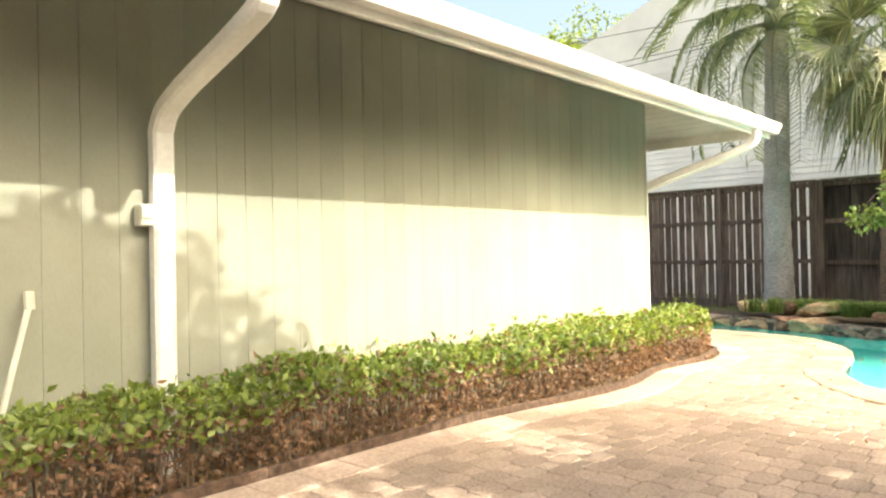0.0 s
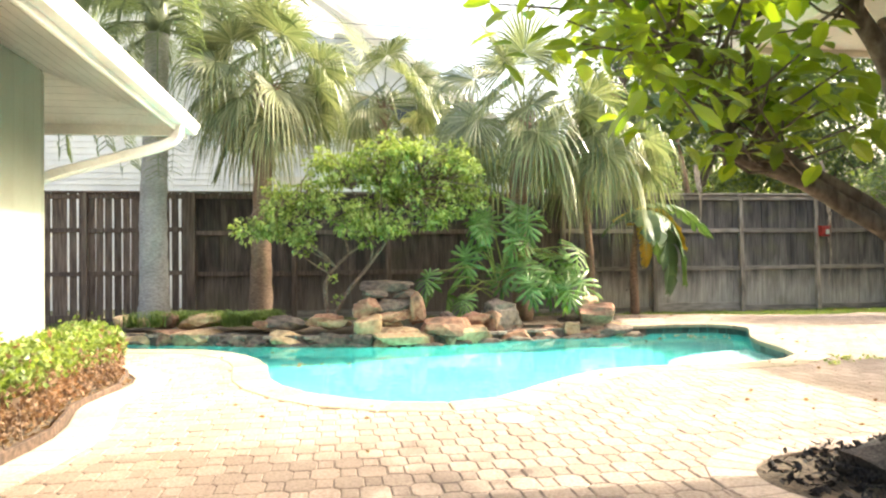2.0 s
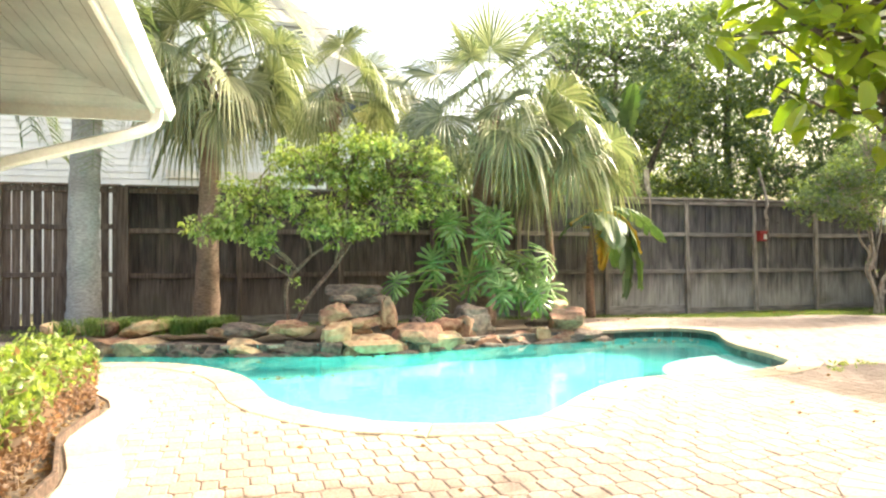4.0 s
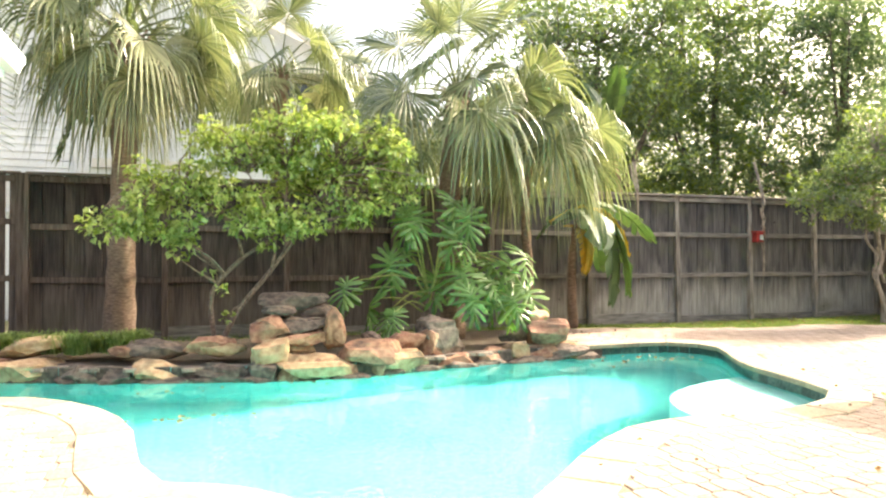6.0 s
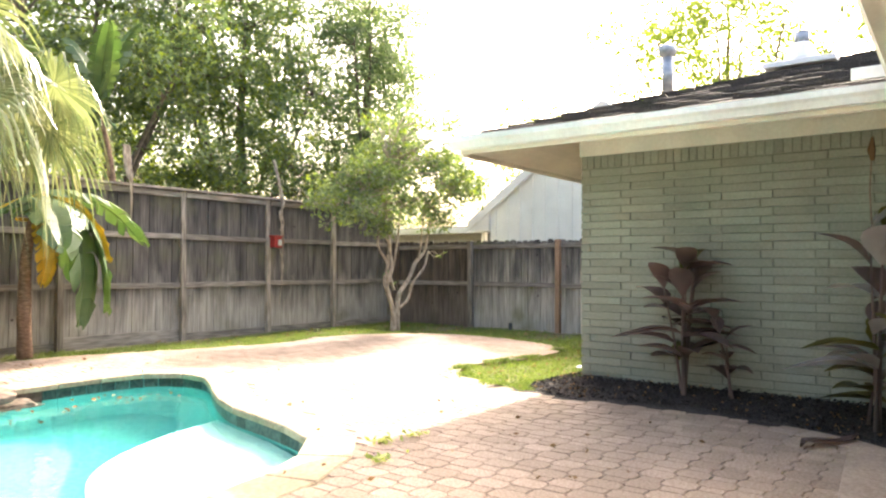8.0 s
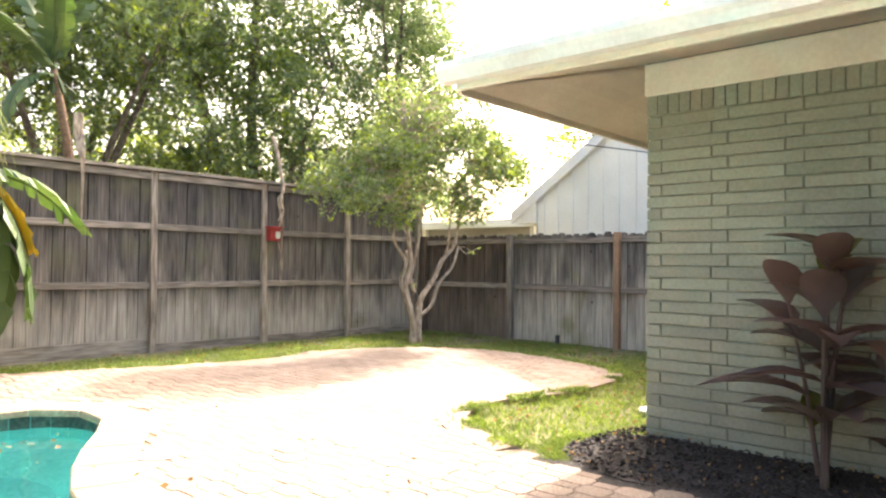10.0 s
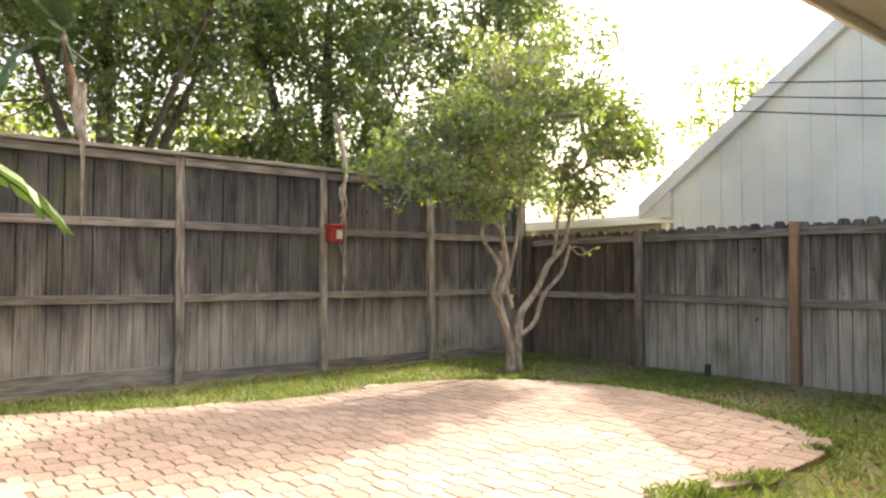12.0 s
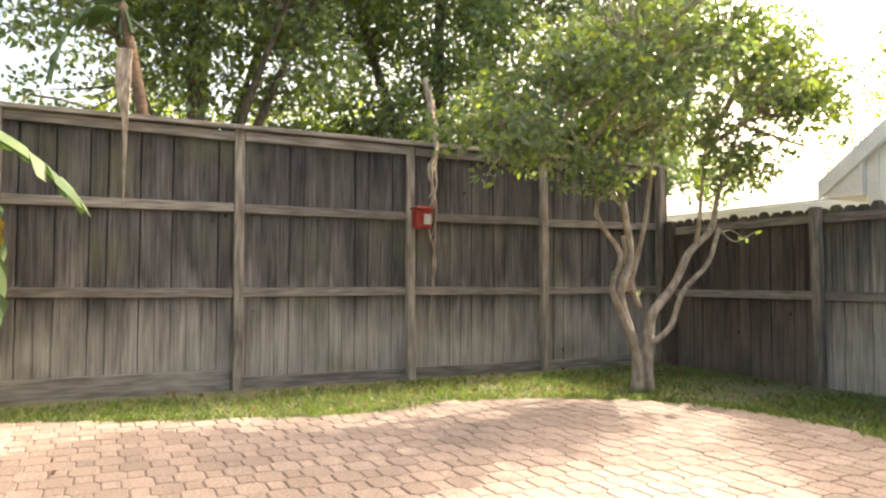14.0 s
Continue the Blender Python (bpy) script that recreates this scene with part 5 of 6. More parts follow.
# split-leaf plant on the rockery
def split_leaf(name, seed, long=0.55):
    """A broad blade cut nearly to the midrib into narrow wavy lobes."""
    rnd = random.Random(seed)
    bm = bmesh.new()
    N = 8
    rib = [Vector((long * 0.55 * t, 0, 0.05 * math.sin(t * 3) - 0.28 * long * t * t)) for t in np.linspace(0, 1, N)]
    tube_into(bm, [rib[0], rib[2], rib[5], rib[7]], [0.011, 0.009, 0.006, 0.003], 4)
    for side in (-1, 1):
        for i, o in enumerate(rib):
            t = i / (N - 1)
            a = radians(160 - 154 * t) * side
            d, s = Vector((math.cos(a), math.sin(a), 0)), Vector((-math.sin(a), math.cos(a), 0))
            reach = long * (0.44 + 0.2 * math.sin(math.pi * min(1, 0.15 + t * 0.75))) * rnd.uniform(0.88, 1.1)
            sag, bow = rnd.uniform(0.15, 0.5), rnd.uniform(-0.12, 0.12)
            rows = []
            for u, w in ((0.0, 0.9), (0.25, 0.75), (0.5, 0.8), (0.72, 1.0), (0.88, 0.75), (1.0, 0.12)):
                half = 0.036 * long / 0.55 * w
                c = o + d * reach * u + s * bow * reach * u * u - Vector((0, 0, 1)) * sag * reach * u * u
                rows.append((bm.verts.new(c - s * half - Vector((0, 0, 0.006))), bm.verts.new(c + Vector((0, 0, 0.008))), bm.verts.new(c + s * half - Vector((0, 0, 0.006)))))
            for p, q in zip(rows, rows[1:]):
                bm.faces.new((p[0], p[1], q[1], q[0]))
                bm.faces.new((p[1], p[2], q[2], q[1]))
    me = bpy.data.meshes.new(name)
    bm.to_mesh(me)
    bm.free()
    me.materials.append(M_SPLIT)
    return me


SPLITS = [split_leaf("leaf", 61), split_leaf("leaf", 62, 0.64), split_leaf("leaf", 63, 0.46)]
M_PETIOLE = surface("petiole", (0.20, 0.23, 0.05), (0.36, 0.36, 0.10), 0.5, 3, 20, bump=0.1)
philo = thing("split_leaf_plant", "large glossy split-leaf philodendron growing behind the rocks", "plant", (3.2, 13.65, 0.0))
STEM = smooth_line([(0, 0, 0), (0.03, 0, 0.35), (0.15, 0.05, 0.75), (0.45, 0.1, 1.25)], 4)
part("trunk", tube_into(bmesh.new(), STEM, list(np.linspace(0.09, 0.055, len(STEM))), 8, 0.12, random.Random(6)), M_PALM_BROWN, philo)
rnd = random.Random(64)
for count, lo, hi in ((5, (-1.15, -0.5, 0.5), (-0.25, 0.1, 0.95)), (9, (-0.3, -0.35, 1.4), (0.85, 0.4, 2.1)), (9, (0.75, -0.55, 0.7), (1.45, 0.15, 1.5)), (5, (0.35, -0.55, 0.6), (1.0, -0.2, 1.1)), (4, (-0.5, -0.2, 0.85), (0.3, 0.3, 1.4))):
    for i in range(count):
        o = Vector([rnd.uniform(a, b) for a, b in zip(lo, hi)])
        root = Vector(STEM[rnd.randint(5, len(STEM) - 1)])
        az = math.degrees(math.atan2(min(o.y - 0.55, -0.15), (o.x - 0.3) * 0.8)) + rnd.uniform(-35, 35)
        piece("leaf", rnd.choice(SPLITS), philo, Matrix.Translation(o) @ Matrix.Rotation(radians(az), 4, "Z") @ Matrix.Rotation(radians(rnd.uniform(20, 78)), 4, "Y") @ Matrix.Rotation(radians(rnd.uniform(-40, 40)), 4, "X") @ Matrix.Scale(rnd.uniform(0.75, 1.0), 4))
        part("petiole", tube_into(bmesh.new(), smooth_line([root, (root + o) / 2 + Vector((0, 0, 0.12)), o], 3), [0.016, 0.015, 0.014, 0.013, 0.012, 0.011, 0.01], 5), M_PETIOLE, philo)


# banana plants: long torn blades on a thick stem
def banana_leaf(name, long, wide, droop, seed, material):
    rnd = random.Random(seed)
    bm = bmesh.new()
    N = 22
    rib = []
    for i in range(N + 1):
        t = i / N
        rib.append(Vector((long * (t - 0.28 * droop * t * t), 0, long * (0.25 * t - droop * t * t * 0.95))))
    tube_into(bm, [Vector((-0.35, 0, -0.28)), Vector((-0.12, 0, -0.08))] + rib[::4], [0.03, 0.024] + list(np.linspace(0.02, 0.005, len(rib[::4]))), 5)
    for side in (-1, 1):
        i = 0
        while i < N:
            k = min(N, i + rnd.choice((2, 3, 4)))
            rows = []
            sag = rnd.uniform(0.1, 0.5)
            for j in range(i, k + 1):
                t = j / N
                w = wide * math.sin(math.pi * min(1, 0.08 + 0.9 * t)) ** 0.5 * (0.5 if t > 0.97 else 1)
                cut = 0.86 if j in (i, k) else 1.0
                o = rib[j]
                rows.append((bm.verts.new(o), bm.verts.new(o + Vector((0.03, side * w * 0.5, 0.04 - sag * w * 0.2))), bm.verts.new(o + Vector((0.06 + (0.03 if j == i else 0), side * w * cut, -sag * w * 0.8)))))
            for p, q in zip(rows, rows[1:]):
                bm.faces.new((p[0], p[1], q[1], q[0]))
                bm.faces.new((p[1], p[2], q[2], q[1]))
            i = k
    me = bpy.data.meshes.new(name)
    bm.to_mesh(me)
    bm.free()
    me.materials.append(material)
    return me


BAN = [banana_leaf("leaf", 1.35, 0.33, 0.6, 71, M_BANANA), banana_leaf("leaf", 1.3, 0.34, 1.0, 72, M_BANANA), banana_leaf("leaf", 1.0, 0.19, 0.85, 73, M_BANANA_DRY), banana_leaf("leaf", 1.6, 0.26, 0.35, 74, M_BANANA)]


def banana(label, base, stem, leaves):
    b = thing("banana_plant", label, "plant", base)
    line = smooth_line(stem, 4)
    part("stem", tube_into(bmesh.new(), line, list(np.linspace(0.1, 0.05, len(line))), 9, 0.06, random.Random(7)), M_PALM_BROWN, b, smooth=True)
    top = Vector(stem[-1])
    for k, az, tilt, dz, s in leaves:
        piece("leaf", BAN[k], b, Matrix.Translation(top + Vector((0, 0, dz))) @ Matrix.Rotation(radians(az), 4, "Z") @ Matrix.Rotation(radians(tilt), 4, "Y") @ Matrix.Diagonal((s, s, s, 1)))
    return b


banana("banana plant with torn green and yellowed leaves", (6.55, 15.4, 0.0), [(0, 0, 0), (-0.02, 0, 0.7), (0.0, 0, 1.4), (0.08, -0.05, 2.0)],
       [(0, -6, 4, 0.18, 1.3), (1, -24, 18, 0.12, 1.35), (1, -50, 28, 0.08, 1.35), (2, -14, 10, 0.16, 1.3), (0, -95, 15, 0.1, 1.0), (1, 20, 15, 0.0, 0.9), (2, -80, 45, -0.2, 0.9), (0, 150, 10, 0.0, 0.7)])
banana("tall banana plant with brown stem behind the fence", (8.62, 17.0, -0.05), [(0, 0, 0), (0, 0, 1.4), (-0.05, 0, 2.6), (-0.3, 0, 3.9)],
       [(3, 175, -38, 0.0, 0.95), (3, 110, -62, 0.1, 0.9), (3, 250, -55, 0.1, 0.95), (3, 320, -70, 0.1, 1.0), (3, 20, -65, 0.1, 0.9), (1, 190, 10, -0.1, 0.8)])
hang = thing("dry_leaf_strips", "dry brown banana leaf strips hanging over the fence", "dead leaves", (8.35, 16.08, 2.55))
bm = bmesh.new()
for i in range(5):
    x = (i - 2) * 0.025
    tube_into(bm, smooth_line([(x, 0.12, 0.6), (x - 0.02, 0.03, 0.25), (x * 0.5, -0.03, 0), (0, -0.035, -0.25 - i * 0.16)], 4), [0.016] * 8 + [0.01] * 4 + [0.004], 5, 0.3, random.Random(i))
part("strip", bm, M_BARK_PALE, hang)
vine = thing("dead_vine", "dead twisted vine hanging on the fence post", "vine", (11.35, 16.08, 0.0))
rnd = random.Random(77)
for k in range(4):
    bm = bmesh.new()
    z = 2.9 - k * 0.12
    pts = [(0.1 + 0.05 * k, 0.25, z + 0.4), (0.14, 0.05, z - 0.3)]
    for j in range(5):
        pts.append((0.06 + rnd.uniform(-0.06, 0.06), -0.03 + rnd.uniform(-0.03, 0.01), z - 0.5 - j * 0.25 * (0.5 + k * 0.35)))
    line = smooth_line(pts, 3)
    tube_into(bm, line, list(np.linspace(0.03 - 0.005 * k, 0.006, len(line))), 6, 0.25, rnd)
    part("stem", bm, M_BARK_PALE, vine)
bird = thing("bird_feeder", "small red painted feeder box on the fence post", "bird feeder", (11.3, 16.1, 1.58))
part("box_body", boxed((-0.09, -0.1, 0.0), (0.09, 0.04, 0.2), 0.008), M_RED, bird)
part("roof", boxed((-0.11, -0.12, 0.201), (0.11, 0.045, 0.23), 0.006), M_RED, bird)
part("plate", boxed((-0.01, -0.112, 0.04), (0.075, -0.101, 0.15), 0.003), M_BOX, bird, "pale front plate")


# dark cannas by the brick wall
def canna(label, base, height, n, seed, mats, spread=1.0):
    rnd = random.Random(seed)
    c = thing("canna_plant", label, "plant", base)
    for s in range(n):
        x, y = rnd.uniform(-0.1, 0.08), rnd.uniform(-0.1, 0.1)
        lean = Vector((rnd.uniform(-0.12, 0.06), rnd.uniform(-0.15, 0.15), 0))
        h = height * rnd.uniform(0.7, 1.0)
        pts = [Vector((x, y, 0)), Vector((x, y, h * 0.5)) + lean * 0.4, Vector((x, y, h)) + lean]
        part("stem", tube_into(bmesh.new(), pts, [0.014, 0.011, 0.006], 6), M_CANNA, c)
        for k in range(5):
            t = 0.3 + 0.68 * k / 4
            o = pts[0].lerp(pts[1], min(1, t * 2)) if t < 0.5 else pts[1].lerp(pts[2], t * 2 - 1)
            az = s * 1.3 + k * 2.4 + rnd.uniform(-0.5, 0.5)
            rise = rnd.uniform(0.7, 2.2) if k > 2 else rnd.uniform(0.2, 1.0)
            L, W = rnd.uniform(0.36, 0.5) * spread, rnd.uniform(0.18, 0.26) * spread
            d = Vector((math.cos(az), math.sin(az), rise)).normalized()
            sd = d.cross(Vector((0, 0, 1))).normalized()
            up = sd.cross(d)
            bm = bmesh.new()
            rows = []
            for u, w in ((0, 0.08), (0.12, 0.4), (0.28, 0.85), (0.45, 1.0), (0.62, 0.9), (0.78, 0.62), (0.9, 0.32), (1.0, 0.03)):
                q = o + d * L * u + Vector((d.x, d.y, -1)) * 0.38 * L * u * u
                rows.append((bm.verts.new(q - sd * W * w / 2 + up * W * w * 0.2), bm.verts.new(q), bm.verts.new(q + sd * W * w / 2 + up * W * w * 0.2)))
            for p, q in zip(rows, rows[1:]):
                bm.faces.new((p[0], p[1], q[1], q[0]))
                bm.faces.new((p[1], p[2], q[2], q[1]))
            part("leaf", bm, rnd.choice(mats), c, smooth=True)
    return c


canna("dark purple-leaved canna beside the brick wall", (8.85, 7.56, 0.07), 1.22, 6, 81, [M_CANNA, M_CANNA, M_CANNA, M_CANNA, M_CANNA_GREEN], 1.05)
canna("small dark canna shoot beside the brick wall", (8.9, 7.12, 0.08), 0.75, 2, 82, [M_CANNA], 0.6)
big = canna("tall canna with olive, purple and faded leaves", (8.5, 5.92, 0.03), 1.75, 3, 83, [M_CANNA, M_CANNA_GREEN, M_CANNA, M_CANNA_PALE], 1.15)
part("flower_stalk", tube_into(bmesh.new(), [(0.0, 0.1, 1.3), (0.0, 0.12, 1.8), (0.0, 0.1, 2.15)], [0.008, 0.006, 0.004], 5), M_TWIG, big)
part("flower", tube_into(bmesh.new(), [(0, 0.1, 2.02), (0.01, 0.11, 2.1), (0, 0.1, 2.2)], [0.01, 0.03, 0.006], 6, 0.3, random.Random(2)), M_LITTER, big)
canna("low canna with dark leaves in the mulch", (8.62, 6.0, 0.03), 0.8, 3, 84, [M_CANNA, M_CANNA_GREEN], 0.9)


# rockery
def rock(mat, at, size, turn, seed, name="rock", label="rough sandstone boulder edging the pool"):
    bm = bmesh.new()
    bmesh.ops.create_icosphere(bm, subdivisions=3, radius=0.5)
    off = Vector((seed * 7.31, seed * 3.17, seed * 1.7))
    rr = random.Random(seed)
    cuts = [(Vector((rr.gauss(0, 1), rr.gauss(0, 1), rr.gauss(0, 0.9))).normalized(), rr.uniform(0.3, 0.4)) for _ in range(9)]
    for v in bm.verts:
        d = v.co.normalized()
        p = Vector([math.copysign(abs(c) ** 0.6, c) for c in d]) * 0.46
        for nrm, far in cuts:
            p -= nrm * max(0.0, p.dot(nrm) - far)
        f = 1 + 0.12 * noise.noise(d * 1.7 + off) + 0.09 * noise.noise(d * 5 + off) + 0.04 * noise.noise(d * 12 + off)
        v.co = Vector((p.x * size[0], p.y * size[1], p.z * size[2])) * f * 1.15
        layer = round((v.co.z / size[2]) * 5) / 5 * size[2]
        v.co.z = v.co.z * 0.65 + layer * 0.35
    ob = part(name, bm, mat, None)
    ob.location = at
    ob.rotation_euler = (radians((seed * 37) % 13 - 6), radians((seed * 53) % 13 - 6), radians(turn))
    return tagged(ob, label, "rock", "rocks edging the pool")


rnd = random.Random(91)
edge = along(smooth_line([(5.3, 12.98), (4.6, 13.0), (3.7, 12.88), (2.8, 12.62), (1.8, 12.42), (0.8, 12.5), (-0.3, 12.82), (-1.3, 13.15), (-2.3, 13.55), (-3.2, 13.85)], 5), 0.05)
i, seed = 0, 1
while i < len(edge):
    w = rnd.choice((0.28, 0.4, 0.55, 0.7, 0.8))
    x, y = edge[min(len(edge) - 1, i + int(w * 10))]
    h = rnd.uniform(0.2, 0.36)
    rock(rnd.choice((M_ROCK_TAN, M_ROCK_TAN, M_ROCK_RED, M_ROCK_RED, M_ROCK_DARK)), (x, y + 0.1, -0.24 + h * 0.5), (w, rnd.uniform(0.4, 0.55), h), rnd.uniform(-18, 18), seed)
    if rnd.random() < 0.55:
        rock(rnd.choice((M_ROCK_RED, M_ROCK_DARK, M_ROCK_TAN)), (x + rnd.uniform(-0.1, 0.1), y + 0.42, 0.06 + h * 0.35), (w * rnd.uniform(0.7, 1.0), 0.45, h * 0.7), rnd.uniform(-30, 30), seed + 50)
    i += int(w * 18.5)
    seed += 1
for k in range(17):
    x = -2.6 + k * 0.5
    yq = float(np.interp(x, [-3.2, -2.3, -0.3, 0.8, 1.8, 2.8, 3.7, 5.3], [13.85, 13.55, 12.82, 12.5, 12.42, 12.62, 12.88, 12.98]))
    rock(M_ROCK_DARK, (x, yq - 0.02, -0.17), (0.55, 0.35, 0.14), 0, 130 + k, label="flat dark ledge stone at the waterline")
# the little waterfall
for mat, at, size, turn in ((M_ROCK_TAN, (1.02, 12.62, 0.12), (0.42, 0.4, 0.46), 10), (M_ROCK_RED, (1.0, 12.72, 0.42), (0.5, 0.42, 0.32), -8), (M_ROCK_RED, (1.42, 12.8, 0.26), (0.62, 0.5, 0.2), 4),
                            (M_ROCK_DARK, (1.42, 12.85, 0.44), (0.72, 0.5, 0.2), 0), (M_ROCK_RED, (1.78, 12.72, 0.38), (0.24, 0.34, 0.5), 6), (M_ROCK_TAN, (1.55, 12.5, -0.02), (0.95, 0.5, 0.28), -4),
                            (M_ROCK_DARK, (1.15, 12.85, 0.6), (0.42, 0.36, 0.13), 12), (M_ROCK_DARK, (1.6, 12.95, 0.6), (0.42, 0.36, 0.13), -9), (M_ROCK_DARK, (1.35, 13.05, 0.72), (0.8, 0.5, 0.2), 3),
                            (M_ROCK_RED, (2.2, 12.6, 0.08), (0.85, 0.55, 0.42), 8), (M_ROCK_DARK, (3.25, 13.0, 0.2), (0.6, 0.55, 0.55), 20), (M_ROCK_RED, (3.05, 12.95, 0.12), (0.4, 0.4, 0.4), 30),
                            (M_ROCK_RED, (4.85, 13.1, 0.18), (0.75, 0.5, 0.42), -12), (M_ROCK_TAN, (4.75, 13.2, 0.42), (0.3, 0.26, 0.16), 12), (M_ROCK_DARK, (5.1, 12.98, -0.03), (0.6, 0.4, 0.15), -5), (M_ROCK_RED, (0.35, 13.0, 0.2), (0.6, 0.4, 0.2), 4)):
    seed += 1
    rock(mat, at, size, turn, seed + 200)


# hedge along the siding
def hedge_top(y):
    return 0.50 + 0.03 * math.sin(y * 2.1) + 0.025 * math.sin(y * 5.3 + 1)


rng = np.random.default_rng(101)
hedge = thing("hedge", "clipped low hedge with green top and bare brown sides", "hedge", (-1.85, 4.0, 0.0))
N = 15000
y = rng.uniform(-1.5, 9.45, N)
edge_x = np.interp(y, [q[1] for q in BED_EDGE], [q[0] for q in BED_EDGE])
right = np.minimum(-1.46, edge_x - 0.1) - 0.12 * np.clip((y - 8.6) / 0.9, 0, 1) ** 2
x = -2.16 + (right + 2.16) * rng.uniform(0, 1, N) ** 0.85
round_off = 0.10 * np.clip((x - (right - 0.16)) / 0.16, 0, 1) ** 2
top = np.array([hedge_top(v) for v in y]) - round_off
lump = np.array([noise.noise(Vector((a * 4.5, b * 4.5, 2.0))) for a, b in zip(x, y)])
z = top - np.abs(rng.normal(0, 0.055, N)) + 0.02 + 0.035 * lump + rng.uniform(0.02, 0.09, N) * (rng.random(N) < 0.05)
face = rng.random(N) < 0.3
x[face] = right[face] + rng.normal(0.0, 0.03, face.sum())
z[face] = top[face] * (rng.uniform(0.6, 1.0, face.sum()) + 0.12 * lump[face])
way = rng.normal(size=(N, 3)) * 0.8 + np.stack([0.3 * np.ones(N), np.zeros(N), 0.5 * np.ones(N)], 1)
size = rng.uniform(0.04, 0.078, N)
ob = new("foliage", leaf_mesh("foliage", np.stack([x - (-1.85), y - 4.0, z], 1), way, size, size * 0.55, [M_HEDGE, M_HEDGE_DRY], 0.2, (rng.random(N) < 0.09 + 0.2 * (z < 0.4)).astype(int), rng))
ob.parent = hedge
N = 7500
y = rng.uniform(-1.5, 9.4, N)
right = np.minimum(-1.46, np.interp(y, [q[1] for q in BED_EDGE], [q[0] for q in BED_EDGE]) - 0.1)
x = right - np.abs(rng.normal(0, 0.06, N)) + 0.03
z = rng.uniform(0.05, 0.38, N)
size = rng.uniform(0.03, 0.055, N)
ob = new("dry_foliage", leaf_mesh("dry_foliage", np.stack([x + 1.85, y - 4.0, z], 1), rng.normal(size=(N, 3)), size, size * 0.5, [M_HEDGE_DRY], 0.25, None, rng))
ob.parent = hedge
bm = bmesh.new()
rnd = random.Random(102)
for k in range(700):
    yy = rnd.uniform(-1.5, 9.3)
    xx = rnd.uniform(-2.1, float(np.interp(yy, [q[1] for q in BED_EDGE], [q[0] for q in BED_EDGE])) - 0.16)
    a = Vector((xx + 1.85, yy - 4.0, 0))
    b = a + Vector((rnd.uniform(-0.06, 0.08), rnd.uniform(-0.08, 0.08), rnd.uniform(0.32, 0.46)))
    tube_into(bm, [a, (a + b) / 2 + Vector((rnd.uniform(-0.02, 0.02), rnd.uniform(-0.02, 0.02), 0)), b], [0.006, 0.005, 0.003], 4)
tagged(part("twig_growth", bm, M_TWIG, hedge), kind="stuff")


# litter, grass, mulch chips
def scatter(name, label, category, pts, size, material, rng, flat=0.25, ratio=0.55):
    n = len(pts)
    way = rng.normal(size=(n, 3)) * (1, 1, flat)
    s = size * rng.uniform(0.6, 1.4, n)
    ob = new(name, leaf_mesh(name, pts, way, s, s * ratio, [material], 0.12, None, rng))
    return tagged(ob, label, category, kind="stuff")


def in_region(rng, n, box_, test):
    out = []
    while len(out) < n:
        x, y = rng.uniform(box_[0], box_[1]), rng.uniform(box_[2], box_[3])
        if test(x, y):
            out.append((x, y))
    return np.array(out)


rng = np.random.default_rng(111)
q = in_region(rng, 2600, (-2.1, -1.3, -1, 9.5), lambda x, y: x < np.interp(y, [v[1] for v in BED_EDGE], [v[0] for v in BED_EDGE]) - 0.03)
scatter("leaf_litter", "dry brown leaves under the hedge", "leaf litter", np.c_[q, rng.uniform(0.0, 0.03, len(q))], 0.05, M_LITTER, rng)
PAVED_NP = PAVED[::2]
MULCH_CORNER = [(4.6, 4.6), (9.1, 4.6), (9.1, 8.72), (9.6, 8.74), (9.35, 9.04), (8.95, 9.15), (8.7, 9.07), (8.5, 8.9), (8.42, 8.5), (8.55, 7.4), (8.32, 6.35), (8.08, 5.87), (4.6, 5.7)]


def on_lawn(x, y):
    return not inside(PAVED_NP, x, y) and not (x > 9.0 and y < 8.75) and not inside(MULCH_CORNER, x, y) and not (x < 8.6 and y < 9.2) and not (x < 5.75 and y < 15.7)


q = in_region(rng, 46000, (5.0, 14.6, 8.75, 16.05), on_lawn)
bare = np.array([noise.noise(Vector((a * 0.9, b * 0.9, 3.0))) for a, b in q])
near_fence = np.minimum(np.clip((16.1 - q[:, 1]) / 0.35, 0, 1), np.clip((14.7 - q[:, 0]) / 0.25, 0, 1))
q = q[(bare + 0.1 + 0.4 * (near_fence - 1) > rng.uniform(-0.35, 0.35, len(q)))]
n = len(q)
way = np.c_[rng.normal(0, 0.55, (n, 2)), rng.uniform(0.5, 1.0, n)]
s = rng.uniform(0.05, 0.10, n)
ob = new("lawn_grass", leaf_mesh("lawn_grass", np.c_[q, -0.05 + s * 0.35], way, s, s * 0.13, [M_GRASS], 0.1, None, rng))
tagged(ob, "short green lawn grass with thin patches", "grass", kind="stuff")
q = np.array(LAWN_EDGE)[rng.integers(2, len(LAWN_EDGE) - 12, 10000)] + rng.normal(0, 0.06, (10000, 2))
q = q[[noise.noise(Vector((a * 2.3, b * 2.3, 9.0))) > -0.12 for a, b in q]]
s = rng.uniform(0.04, 0.09, len(q))
ob = new("edge_grass", leaf_mesh("edge_grass", np.c_[q, np.full(len(q), 0.0) + s * 0.25], np.c_[rng.normal(0, 0.7, (len(q), 2)), rng.uniform(0.3, 1, len(q))], s, s * 0.14, [M_GRASS], 0.1, None, rng))
tagged(ob, "ragged grass creeping over the paving edge", "grass", kind="stuff")
